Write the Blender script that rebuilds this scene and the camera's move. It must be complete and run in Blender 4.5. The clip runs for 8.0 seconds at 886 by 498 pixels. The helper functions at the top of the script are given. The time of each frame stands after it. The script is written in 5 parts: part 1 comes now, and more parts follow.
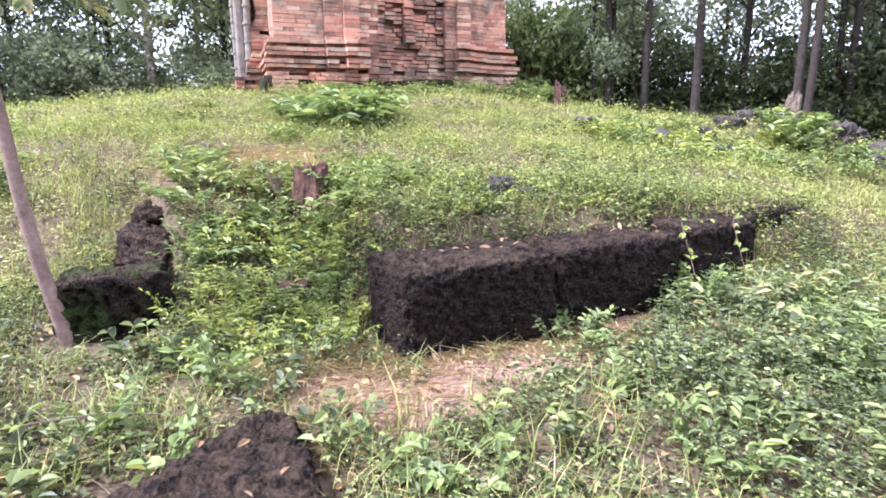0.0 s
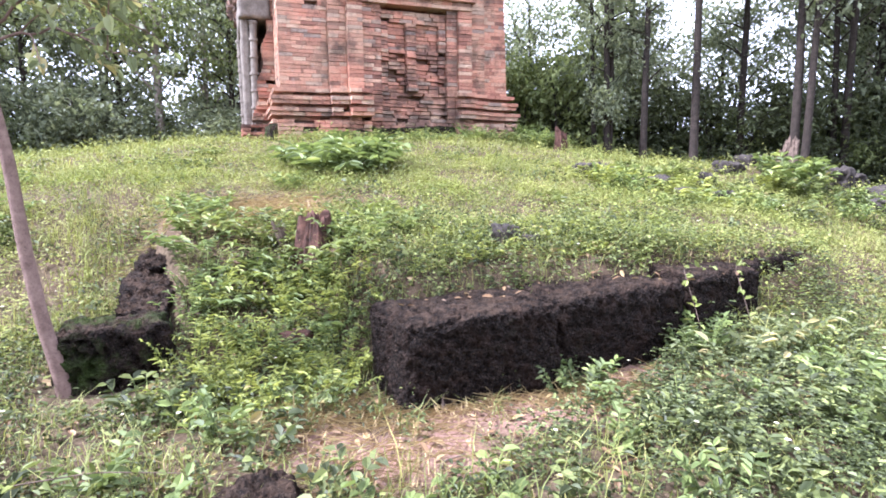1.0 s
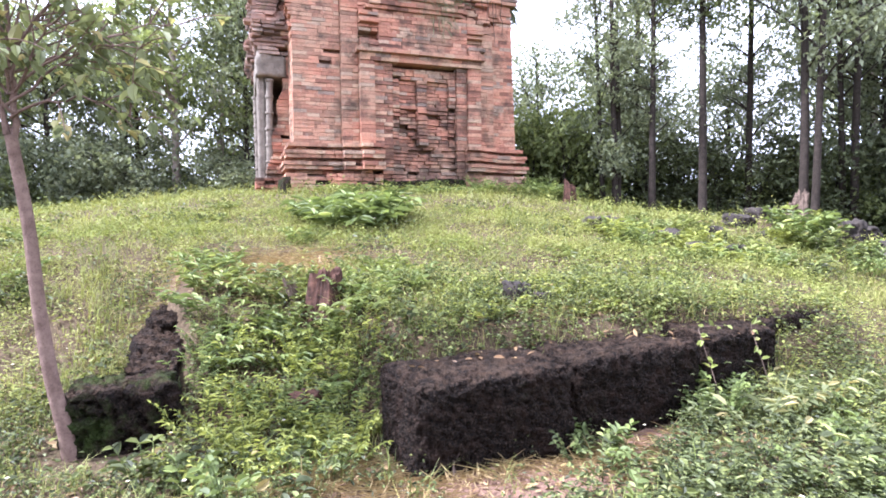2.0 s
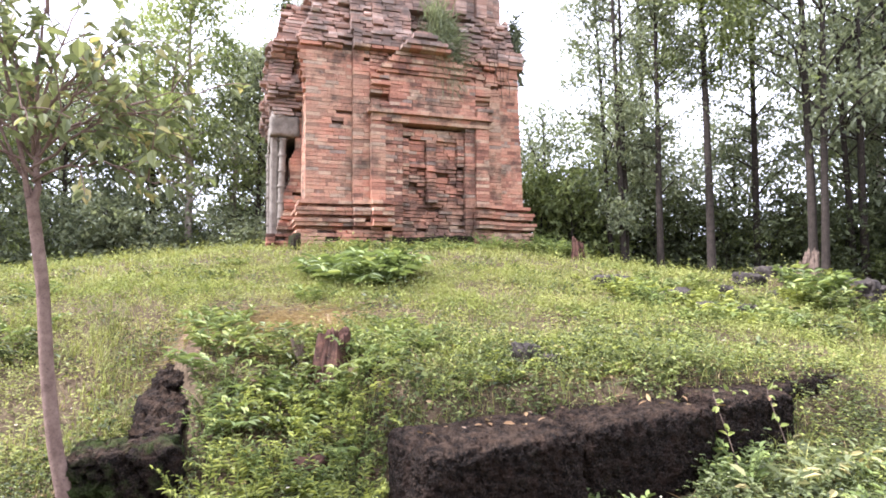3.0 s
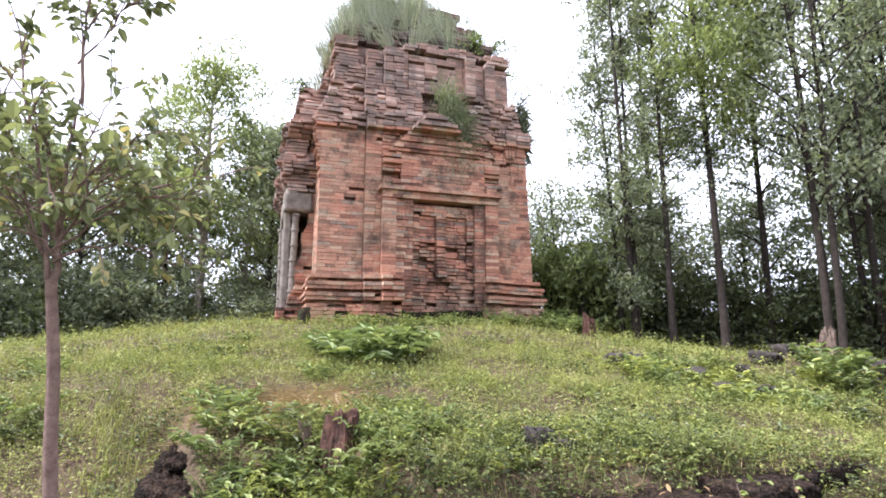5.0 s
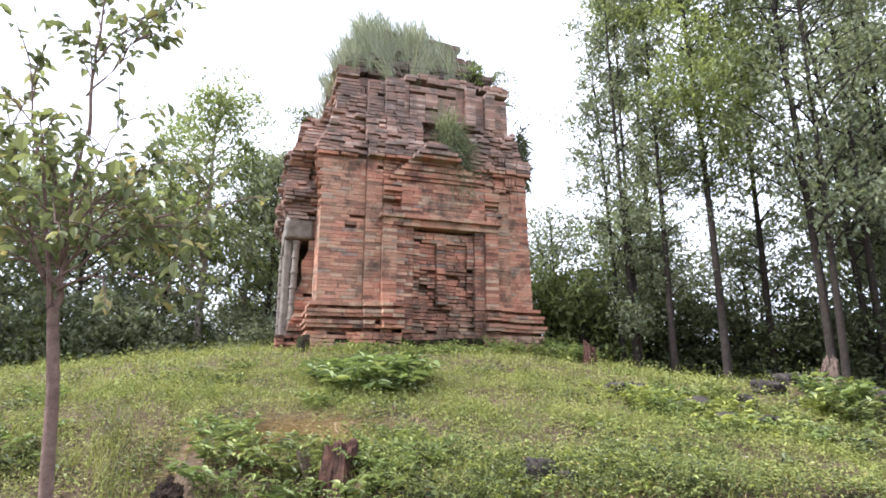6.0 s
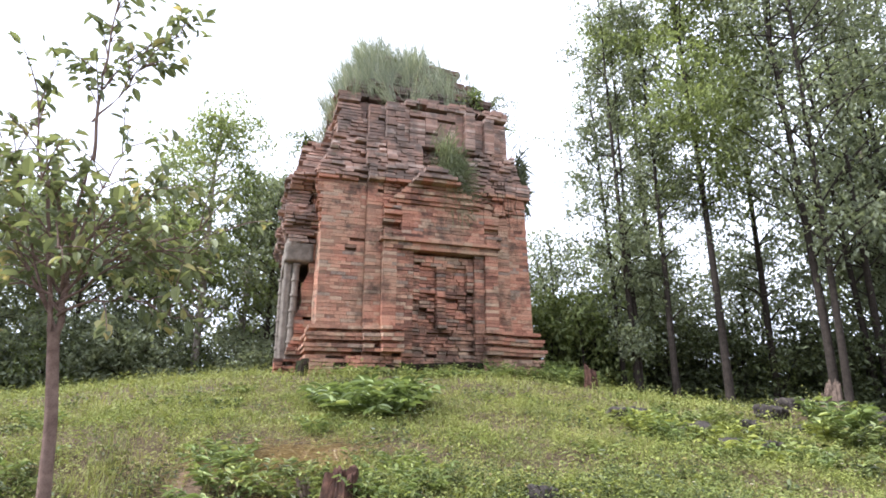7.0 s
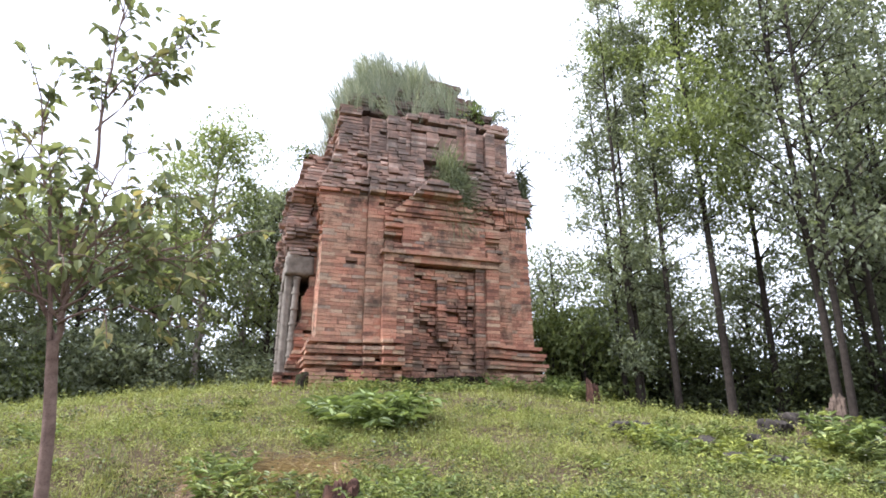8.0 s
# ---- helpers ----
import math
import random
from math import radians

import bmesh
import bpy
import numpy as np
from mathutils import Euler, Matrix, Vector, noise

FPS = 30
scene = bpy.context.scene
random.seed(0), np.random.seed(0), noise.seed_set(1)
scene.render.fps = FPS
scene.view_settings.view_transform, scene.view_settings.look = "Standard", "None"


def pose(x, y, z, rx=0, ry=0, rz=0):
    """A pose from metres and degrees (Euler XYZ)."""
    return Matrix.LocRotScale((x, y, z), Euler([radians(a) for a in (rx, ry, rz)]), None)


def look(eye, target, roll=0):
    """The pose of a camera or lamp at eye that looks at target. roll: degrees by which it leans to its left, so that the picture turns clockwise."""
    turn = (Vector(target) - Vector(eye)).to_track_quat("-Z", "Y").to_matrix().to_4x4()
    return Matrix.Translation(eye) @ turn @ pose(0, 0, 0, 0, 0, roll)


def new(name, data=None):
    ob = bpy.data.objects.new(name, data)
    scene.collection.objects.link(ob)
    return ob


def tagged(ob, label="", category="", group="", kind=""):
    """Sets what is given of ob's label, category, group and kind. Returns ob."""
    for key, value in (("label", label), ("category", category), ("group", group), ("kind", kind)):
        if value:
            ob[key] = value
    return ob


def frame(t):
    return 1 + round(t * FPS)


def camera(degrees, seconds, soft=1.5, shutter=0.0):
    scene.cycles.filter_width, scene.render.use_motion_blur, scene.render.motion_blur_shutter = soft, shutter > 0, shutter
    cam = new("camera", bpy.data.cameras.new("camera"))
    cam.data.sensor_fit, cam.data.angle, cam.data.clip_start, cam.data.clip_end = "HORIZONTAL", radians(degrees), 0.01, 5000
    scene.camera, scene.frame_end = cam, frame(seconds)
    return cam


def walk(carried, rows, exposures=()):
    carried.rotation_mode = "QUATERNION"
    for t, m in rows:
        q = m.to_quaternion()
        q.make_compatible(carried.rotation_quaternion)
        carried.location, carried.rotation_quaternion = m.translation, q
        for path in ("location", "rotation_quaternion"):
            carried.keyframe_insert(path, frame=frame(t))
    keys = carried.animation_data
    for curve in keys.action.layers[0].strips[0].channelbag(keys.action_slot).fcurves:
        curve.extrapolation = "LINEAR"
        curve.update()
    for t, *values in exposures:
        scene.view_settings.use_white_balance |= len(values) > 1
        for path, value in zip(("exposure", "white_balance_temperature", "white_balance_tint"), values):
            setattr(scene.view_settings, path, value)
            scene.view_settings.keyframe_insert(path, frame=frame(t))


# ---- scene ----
cam = camera(75.9, 8.0, soft=1.77)
PATH = [
    (0, (-0.002, 0.071, 1.286), (-0.017, 2.032, 0.893), -0.5),
    (0.5, (0.004, 0.076, 1.308), (-0.006, 2.049, 0.978), -0.7),
    (1, (0.001, 0.078, 1.331), (-0.022, 2.062, 1.083), -0.7),
    (1.5, (-0.002, 0.083, 1.367), (-0.042, 2.075, 1.198), -0.8),
    (3, (-0.016, 0.075, 1.45), (-0.096, 2.07, 1.561), -0.4),
    (3.5, (-0.02, 0.066, 1.469), (-0.111, 2.055, 1.662), -0.4),
    (4, (-0.033, 0.054, 1.486), (-0.133, 2.033, 1.754), -0.1),
    (4.5, (-0.032, 0.061, 1.496), (-0.14, 2.033, 1.813), -0.1),
    (6, (-0.037, 0.028, 1.517), (-0.144, 1.973, 1.971), 0.1),
    (6.5, (-0.043, 0.031, 1.519), (-0.148, 1.966, 2.015), 0.0),
    (7, (-0.052, 0.016, 1.527), (-0.155, 1.942, 2.058), 0.1),
    (7.5, (-0.047, 0.039, 1.519), (-0.153, 1.957, 2.074), 0.2),
    (8, (-0.069, 0.041, 1.498), (-0.172, 1.952, 2.079), 0.2),
]
walk(cam, [(t, look(eye, target, roll)) for t, eye, target, roll in PATH],
     exposures=((0.0, 2.25, 5250, 24), (0.8, 2.23, 5250, 24), (1.5, 2.2, 5250, 24), (3.0, 2.05, 5650, 21), (3.7, 1.9, 5700, 21), (4.5, 1.72, 5650, 20), (6.0, 1.48, 5600, 16), (8.0, 1.38, 5600, 15)))

# ---- light ----
TH = radians(21)          # the temple and its enclosure are turned by this much
SITE = Matrix.Rotation(TH, 4, "Z")

world = bpy.data.worlds.new("overcast_sky")
scene.world = world
world.use_nodes = True
wn, wl = world.node_tree.nodes, world.node_tree.links
wn.clear()
w_out = wn.new("ShaderNodeOutputWorld")
w_mix = wn.new("ShaderNodeMixShader")
w_sky = wn.new("ShaderNodeTexSky")
w_sky.sky_type, w_sky.sun_disc = "NISHITA", False
w_sky.sun_elevation, w_sky.sun_rotation = radians(52), radians(-75)
w_sky.dust_density, w_sky.air_density = 3.0, 1.5
w_bg = wn.new("ShaderNodeBackground")
w_bg.inputs["Strength"].default_value = 0.12
w_cloud = wn.new("ShaderNodeBackground")
w_cloud.inputs["Color"].default_value = (0.98, 0.985, 1.0, 1)
w_cloud.inputs["Strength"].default_value = 0.92
w_noise = wn.new("ShaderNodeTexNoise")
w_noise.inputs["Scale"].default_value, w_noise.inputs["Detail"].default_value = 1.6, 5
w_map = wn.new("ShaderNodeMapRange")
w_map.inputs["From Min"].default_value, w_map.inputs["From Max"].default_value = 0.35, 0.6
w_map.inputs["To Min"].default_value, w_map.inputs["To Max"].default_value = 0.86, 1.0
w_tc = wn.new("ShaderNodeTexCoord")
wl.new(w_tc.outputs["Generated"], w_noise.inputs["Vector"])
wl.new(w_noise.outputs["Fac"], w_map.inputs["Value"])
wl.new(w_map.outputs["Result"], w_mix.inputs["Fac"])
wl.new(w_sky.outputs["Color"], w_bg.inputs["Color"])
wl.new(w_bg.outputs[0], w_mix.inputs[1])
wl.new(w_cloud.outputs[0], w_mix.inputs[2])
wl.new(w_mix.outputs[0], w_out.inputs["Surface"])

sun_data = bpy.data.lights.new("sun", "SUN")
sun_data.energy, sun_data.angle, sun_data.color = 3.6, radians(7), (1.0, 0.95, 0.86)
sun = new("sun", sun_data)
sun.matrix_world = look((-6.5, -1.5, 9), (0, 0, 0))

# ---- materials ----


def nodes_of(name, rough=0.9, spec=0.2):
    m = bpy.data.materials.new(name)
    m.use_nodes = True
    nt = m.node_tree
    b = nt.nodes["Principled BSDF"]
    b.inputs["Roughness"].default_value = rough
    b.inputs["Specular IOR Level"].default_value = spec
    return m, nt, b


def noise_node(nt, scale, detail=4, rough=0.6, vec=None, kind="ShaderNodeTexNoise"):
    n = nt.nodes.new(kind)
    n.inputs["Scale"].default_value = scale
    if kind == "ShaderNodeTexNoise":
        n.inputs["Detail"].default_value = detail
        n.inputs["Roughness"].default_value = rough
    if vec is not None:
        nt.links.new(vec, n.inputs["Vector"])
    return n


def ramp(nt, fac, stops):
    r = nt.nodes.new("ShaderNodeValToRGB")
    el = r.color_ramp.elements
    while len(el) < len(stops):
        el.new(0.5)
    for e, (p, c) in zip(el, stops):
        e.position, e.color = p, (*c, 1)
    nt.links.new(fac, r.inputs["Fac"])
    return r.outputs["Color"]


def mix(nt, fac, a, b, blend="MIX"):
    n = nt.nodes.new("ShaderNodeMix")
    n.data_type, n.blend_type = "RGBA", blend
    for sock, val in ((n.inputs[0], fac), (n.inputs[6], a), (n.inputs[7], b)):
        if isinstance(val, (int, float)):
            sock.default_value = val
        elif isinstance(val, tuple):
            sock.default_value = (*val, 1)
        else:
            nt.links.new(val, sock)
    return n.outputs[2]


def level(nt, val, lo, hi, to_lo=0.0, to_hi=1.0):
    n = nt.nodes.new("ShaderNodeMapRange")
    for k, x in (("From Min", lo), ("From Max", hi), ("To Min", to_lo), ("To Max", to_hi)):
        n.inputs[k].default_value = x
    nt.links.new(val, n.inputs["Value"])
    return n.outputs["Result"]


def bump(nt, b, height, strength=0.5, dist=0.02):
    n = nt.nodes.new("ShaderNodeBump")
    n.inputs["Strength"].default_value, n.inputs["Distance"].default_value = strength, dist
    nt.links.new(height, n.inputs["Height"])
    nt.links.new(n.outputs["Normal"], b.inputs["Normal"])


def position(nt):
    return nt.nodes.new("ShaderNodeNewGeometry").outputs["Position"]


def island(nt):
    return nt.nodes.new("ShaderNodeNewGeometry").outputs["Random Per Island"]


def object_random(nt):
    return nt.nodes.new("ShaderNodeObjectInfo").outputs["Random"]


def brick_material(name, rnd, foul=0.0):
    m, nt, b = nodes_of(name, 0.93, 0.15)
    pos = position(nt)
    base = ramp(nt, rnd(nt), [(0.0, (0.17, 0.085, 0.062)), (0.16, (0.34, 0.16, 0.108)), (0.45, (0.50, 0.232, 0.152)),
                              (0.72, (0.54, 0.28, 0.182)), (0.9, (0.55, 0.38, 0.26)), (1.0, (0.27, 0.20, 0.165))])
    tone = noise_node(nt, 1.1, 5, 0.65, pos)
    col = mix(nt, level(nt, tone.outputs["Fac"], 0.44, 0.58), base, mix(nt, 0.45, base, (0.36, 0.26, 0.175)))
    fungus = noise_node(nt, 1.9, 8, 0.72, pos)
    col = mix(nt, level(nt, fungus.outputs["Fac"], 0.52 - foul, 0.66 - foul, 0, 0.72), col, (0.06, 0.048, 0.04))
    spot = noise_node(nt, 16, 6, 0.7, pos)
    col = mix(nt, level(nt, spot.outputs["Fac"], 0.53, 0.70, 0, 0.5), col, (0.10, 0.062, 0.046))
    lichen = noise_node(nt, 5.5, 6, 0.7, pos)
    col = mix(nt, level(nt, lichen.outputs["Fac"], 0.60, 0.72, 0, 0.5), col, (0.46, 0.38, 0.30))
    nt.links.new(col, b.inputs["Base Color"])
    grit = noise_node(nt, 60, 6, 0.7, pos)
    bump(nt, b, grit.outputs["Fac"], 0.8, 0.03)
    return m


BRICK = brick_material("weathered_brick", island, 0.025)
BRICK_PIECE = brick_material("weathered_brick_piece", object_random, 0.1)


def old_brick(name, dark=1.0):
    m, nt, b = nodes_of(name, 0.95, 0.1)
    pos = position(nt)
    base = ramp(nt, island(nt), [(p, tuple(dark * q for q in rgb)) for p, rgb in [(0.0, (0.24, 0.155, 0.12)), (0.4, (0.37, 0.225, 0.168)), (0.75, (0.45, 0.29, 0.222)), (1.0, (0.52, 0.40, 0.33))]])
    fungus = noise_node(nt, 1.7, 8, 0.72, pos)
    col = mix(nt, level(nt, fungus.outputs["Fac"], 0.42, 0.58, 0, 0.75), base, (0.125, 0.108, 0.096))
    moss = noise_node(nt, 3.1, 6, 0.7, pos)
    col = mix(nt, level(nt, moss.outputs["Fac"], 0.58, 0.7, 0, 0.5), col, (0.10, 0.12, 0.055))
    nt.links.new(col, b.inputs["Base Color"])
    bump(nt, b, noise_node(nt, 45, 6, 0.7, pos).outputs["Fac"], 0.7, 0.02)
    return m


OLD_BRICK = old_brick("fungus_stained_brick")
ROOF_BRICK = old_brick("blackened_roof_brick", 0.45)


def laterite(name, moss_amount):
    m, nt, b = nodes_of(name, 0.85, 0.1)
    pos = position(nt)
    cells = noise_node(nt, 48, vec=pos, kind="ShaderNodeTexVoronoi")
    fine = noise_node(nt, 75, 5, 0.8, pos)
    col = ramp(nt, fine.outputs["Fac"], [(0.40, (0.005, 0.0037, 0.0032)), (0.50, (0.02, 0.0145, 0.0115)), (0.60, (0.052, 0.036, 0.026)), (0.70, (0.17, 0.118, 0.082))])
    rust = noise_node(nt, 7, 6, 0.7, pos)
    col = mix(nt, level(nt, rust.outputs["Fac"], 0.48, 0.68, 0, 0.6), col, (0.05, 0.028, 0.019))
    crust = noise_node(nt, 26, 5, 0.7, pos)
    col = mix(nt, level(nt, crust.outputs["Fac"], 0.63, 0.72, 0, 0.4), col, (0.07, 0.064, 0.06))
    # Upward faces painted paler: sky light and patchy dust, both in the colour
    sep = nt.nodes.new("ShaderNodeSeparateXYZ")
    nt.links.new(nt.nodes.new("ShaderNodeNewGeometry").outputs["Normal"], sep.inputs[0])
    top_light_dust = nt.nodes.new("ShaderNodeMath")
    top_light_dust.operation = "MULTIPLY"
    nt.links.new(level(nt, sep.outputs["Z"], 0.55, 0.95, 0, 0.5), top_light_dust.inputs[0])
    nt.links.new(level(nt, noise_node(nt, 14, 5, 0.75, pos).outputs["Fac"], 0.42, 0.6), top_light_dust.inputs[1])
    col = mix(nt, top_light_dust.outputs[0], col, (0.135, 0.09, 0.06))
    moss = noise_node(nt, 5, 6, 0.7, pos)
    col = mix(nt, level(nt, moss.outputs["Fac"], 0.62 - 0.2 * moss_amount, 0.75 - 0.15 * moss_amount, 0, moss_amount), col, (0.055, 0.085, 0.018))
    nt.links.new(col, b.inputs["Base Color"])
    add = nt.nodes.new("ShaderNodeMath")
    add.operation = "ADD"
    nt.links.new(cells.outputs["Distance"], add.inputs[0])
    nt.links.new(fine.outputs["Fac"], add.inputs[1])
    bump(nt, b, add.outputs[0], 1.0, 0.045)
    return m


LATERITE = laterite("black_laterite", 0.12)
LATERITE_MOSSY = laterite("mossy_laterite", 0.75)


def stone_material(name, dark, light, scale=6):
    m, nt, b = nodes_of(name, 0.9, 0.2)
    pos = position(nt)
    n = noise_node(nt, scale, 7, 0.7, pos)
    col = ramp(nt, n.outputs["Fac"], [(0.3, dark), (0.7, light)])
    s = noise_node(nt, scale * 7, 6, 0.7, pos)
    col = mix(nt, level(nt, s.outputs["Fac"], 0.52, 0.7, 0, 0.6), col, tuple(0.35 * c for c in dark))
    nt.links.new(col, b.inputs["Base Color"])
    bump(nt, b, s.outputs["Fac"], 0.6, 0.015)
    return m


SANDSTONE = stone_material("grey_sandstone", (0.12, 0.10, 0.082), (0.29, 0.25, 0.205))
DARK_STONE = stone_material("dark_rubble_stone", (0.018, 0.015, 0.013), (0.075, 0.062, 0.053), 9)
BARK = stone_material("grey_brown_bark", (0.017, 0.013, 0.0105), (0.055, 0.043, 0.034), 11)
BARK_PALE = stone_material("pale_bark", (0.16, 0.125, 0.10), (0.38, 0.32, 0.27), 9)
SAP_BARK = stone_material("smooth_sapling_bark", (0.12, 0.075, 0.06), (0.27, 0.185, 0.15), 14)
DEAD_WOOD = stone_material("rotten_red_wood", (0.012, 0.007, 0.006), (0.13, 0.065, 0.045), 17)
GREY_WOOD = stone_material("grey_dead_wood", (0.06, 0.042, 0.031), (0.20, 0.145, 0.11), 13)


def leaf_material(name, stops, glow=0.35, patch=None, rough=0.55, cool=0.38, deep=0.0):
    """Green tissue: gloss from the cuticle, part of the light passing through."""
    m, nt, b = nodes_of(name, rough, 0.35)
    stops = [(p, (r + 0.6 * (1.0 * g - r) if r < g else r, g, bl + 0.7 * (cool * g - bl) if bl < g else bl)) for p, (r, g, bl) in stops]
    col = ramp(nt, island(nt), stops)
    if patch:
        n = noise_node(nt, 0.9, 4, 0.6, position(nt))
        col = mix(nt, level(nt, n.outputs["Fac"], 0.42, 0.62, 0, 0.55), col, patch)
    if deep:     # older, darker growth in patches
        n = noise_node(nt, 2.3, 3, 0.6, position(nt))
        col = mix(nt, level(nt, n.outputs["Fac"], 0.44, 0.6, 0, deep), col, mix(nt, 1.0, col, (0.38, 0.46, 0.42), "MULTIPLY"))
    nt.links.new(col, b.inputs["Base Color"])
    tr = nt.nodes.new("ShaderNodeBsdfTranslucent")
    nt.links.new(mix(nt, 1.0, col, (1.0, 1.0, 0.7), "MULTIPLY"), tr.inputs["Color"])
    ms = nt.nodes.new("ShaderNodeMixShader")
    ms.inputs["Fac"].default_value = glow
    nt.links.new(b.outputs[0], ms.inputs[1])
    nt.links.new(tr.outputs[0], ms.inputs[2])
    nt.links.new(ms.outputs[0], nt.nodes["Material Output"].inputs["Surface"])
    return m


WEED = leaf_material("weed_leaves", [(0.0, (0.03, 0.05, 0.015)), (0.35, (0.085, 0.135, 0.036)), (0.7, (0.19, 0.275, 0.055)), (0.94, (0.30, 0.375, 0.075)), (1.0, (0.36, 0.27, 0.12))], 0.28, (0.30, 0.345, 0.08), deep=0.45)
# Darker copy of the weed leaves: foreground shade put into the colour
WEED_SHADED = leaf_material("shaded_weed_leaves", [(0.0, (0.02, 0.036, 0.01)), (0.4, (0.06, 0.10, 0.024)), (0.75, (0.135, 0.195, 0.04)), (0.95, (0.25, 0.31, 0.06)), (1.0, (0.30, 0.21, 0.10))], 0.28, deep=0.4)
FERN = leaf_material("feathery_weed_leaves", [(0.0, (0.10, 0.15, 0.03)), (0.5, (0.24, 0.31, 0.055)), (1.0, (0.38, 0.42, 0.09))], 0.35, cool=0.24)
WEED_DARK = leaf_material("clover_leaves", [(0.0, (0.022, 0.048, 0.015)), (0.45, (0.06, 0.105, 0.028)), (0.85, (0.125, 0.19, 0.045)), (1.0, (0.25, 0.31, 0.075))], 0.22, deep=0.4)
WEED_FINE = leaf_material("low_slope_weeds", [(0.0, (0.07, 0.11, 0.028)), (0.4, (0.175, 0.25, 0.05)), (0.8, (0.255, 0.33, 0.065)), (1.0, (0.34, 0.34, 0.095))], 0.28, (0.33, 0.31, 0.11), rough=0.75, cool=0.25, deep=0.6)
BLADE = leaf_material("grass_blades", [(0.0, (0.09, 0.14, 0.035)), (0.4, (0.17, 0.235, 0.055)), (0.75, (0.265, 0.32, 0.085)), (1.0, (0.42, 0.38, 0.17))], 0.35, (0.34, 0.34, 0.11), cool=0.27, deep=0.45)
STRAW = leaf_material("dry_straw", [(0.0, (0.20, 0.145, 0.095)), (0.6, (0.36, 0.26, 0.19)), (1.0, (0.47, 0.38, 0.29))], 0.15)
LUSH = leaf_material("lush_shrub_leaves", [(0.0, (0.045, 0.11, 0.02)), (0.5, (0.09, 0.20, 0.035)), (0.9, (0.17, 0.31, 0.05)), (1.0, (0.34, 0.40, 0.06))], 0.35)
SAP_LEAF = leaf_material("sapling_leaves", [(0.0, (0.08, 0.125, 0.05)), (0.5, (0.145, 0.20, 0.08)), (0.88, (0.24, 0.29, 0.11)), (1.0, (0.46, 0.38, 0.13))], 0.4, cool=0.5)
TREE_LEAF = leaf_material("tree_leaves", [(0.0, (0.08, 0.12, 0.06)), (0.5, (0.16, 0.22, 0.10)), (0.9, (0.23, 0.30, 0.14)), (1.0, (0.28, 0.32, 0.16))], 0.5, cool=0.66)
TREE_LEAF_FRESH = leaf_material("fresh_tree_leaves", [(0.0, (0.08, 0.14, 0.04)), (0.5, (0.155, 0.25, 0.06)), (1.0, (0.26, 0.36, 0.10))], 0.5, cool=0.42)
# Undergrowth leaves with the shade of the woods put into their colour
SHADE_DARK_LEAF = leaf_material("undergrowth_shade_leaves", [(0.0, (0.03, 0.05, 0.022)), (0.6, (0.06, 0.095, 0.04)), (1.0, (0.11, 0.16, 0.06))], 0.3, cool=0.45)
TALL_GRASS = leaf_material("tall_roof_grass", [(0.0, (0.12, 0.18, 0.11)), (0.5, (0.21, 0.28, 0.18)), (0.85, (0.33, 0.37, 0.26)), (1.0, (0.48, 0.47, 0.38))], 0.4, cool=0.7)
DEAD_LEAF = leaf_material("fallen_leaves", [(0.0, (0.09, 0.05, 0.032)), (0.6, (0.22, 0.13, 0.085)), (1.0, (0.38, 0.28, 0.20))], 0.1)
PETAL = leaf_material("pale_petals", [(0.0, (0.72, 0.62, 0.66)), (1.0, (0.80, 0.78, 0.76))], 0.2)


def soil_material():
    m, nt, b = nodes_of("red_soil_and_litter", 0.97, 0.1)
    pos = position(nt)
    att = nt.nodes.new("ShaderNodeAttribute")
    att.attribute_name = "bare"
    fine = noise_node(nt, 38, 7, 0.72, pos)
    mid = noise_node(nt, 5, 6, 0.65, pos)
    humus = ramp(nt, fine.outputs["Fac"], [(0.3, (0.035, 0.024, 0.015)), (0.55, (0.095, 0.07, 0.042)), (0.75, (0.22, 0.165, 0.105))])
    earth = ramp(nt, fine.outputs["Fac"], [(0.3, (0.13, 0.073, 0.05)), (0.5, (0.225, 0.135, 0.10)), (0.75, (0.32, 0.215, 0.17))])
    earth = mix(nt, level(nt, mid.outputs["Fac"], 0.5, 0.68, 0, 0.6), earth, (0.10, 0.066, 0.047))
    nt.links.new(mix(nt, att.outputs["Fac"], humus, earth), b.inputs["Base Color"])
    bump(nt, b, fine.outputs["Fac"], 0.7, 0.03)
    return m


SOIL = soil_material()

# ---- builders ----
rng = np.random.default_rng(7)


def smooth(a, b, x):
    t = np.clip((x - a) / (b - a), 0, 1)
    return t * t * (3 - 2 * t)


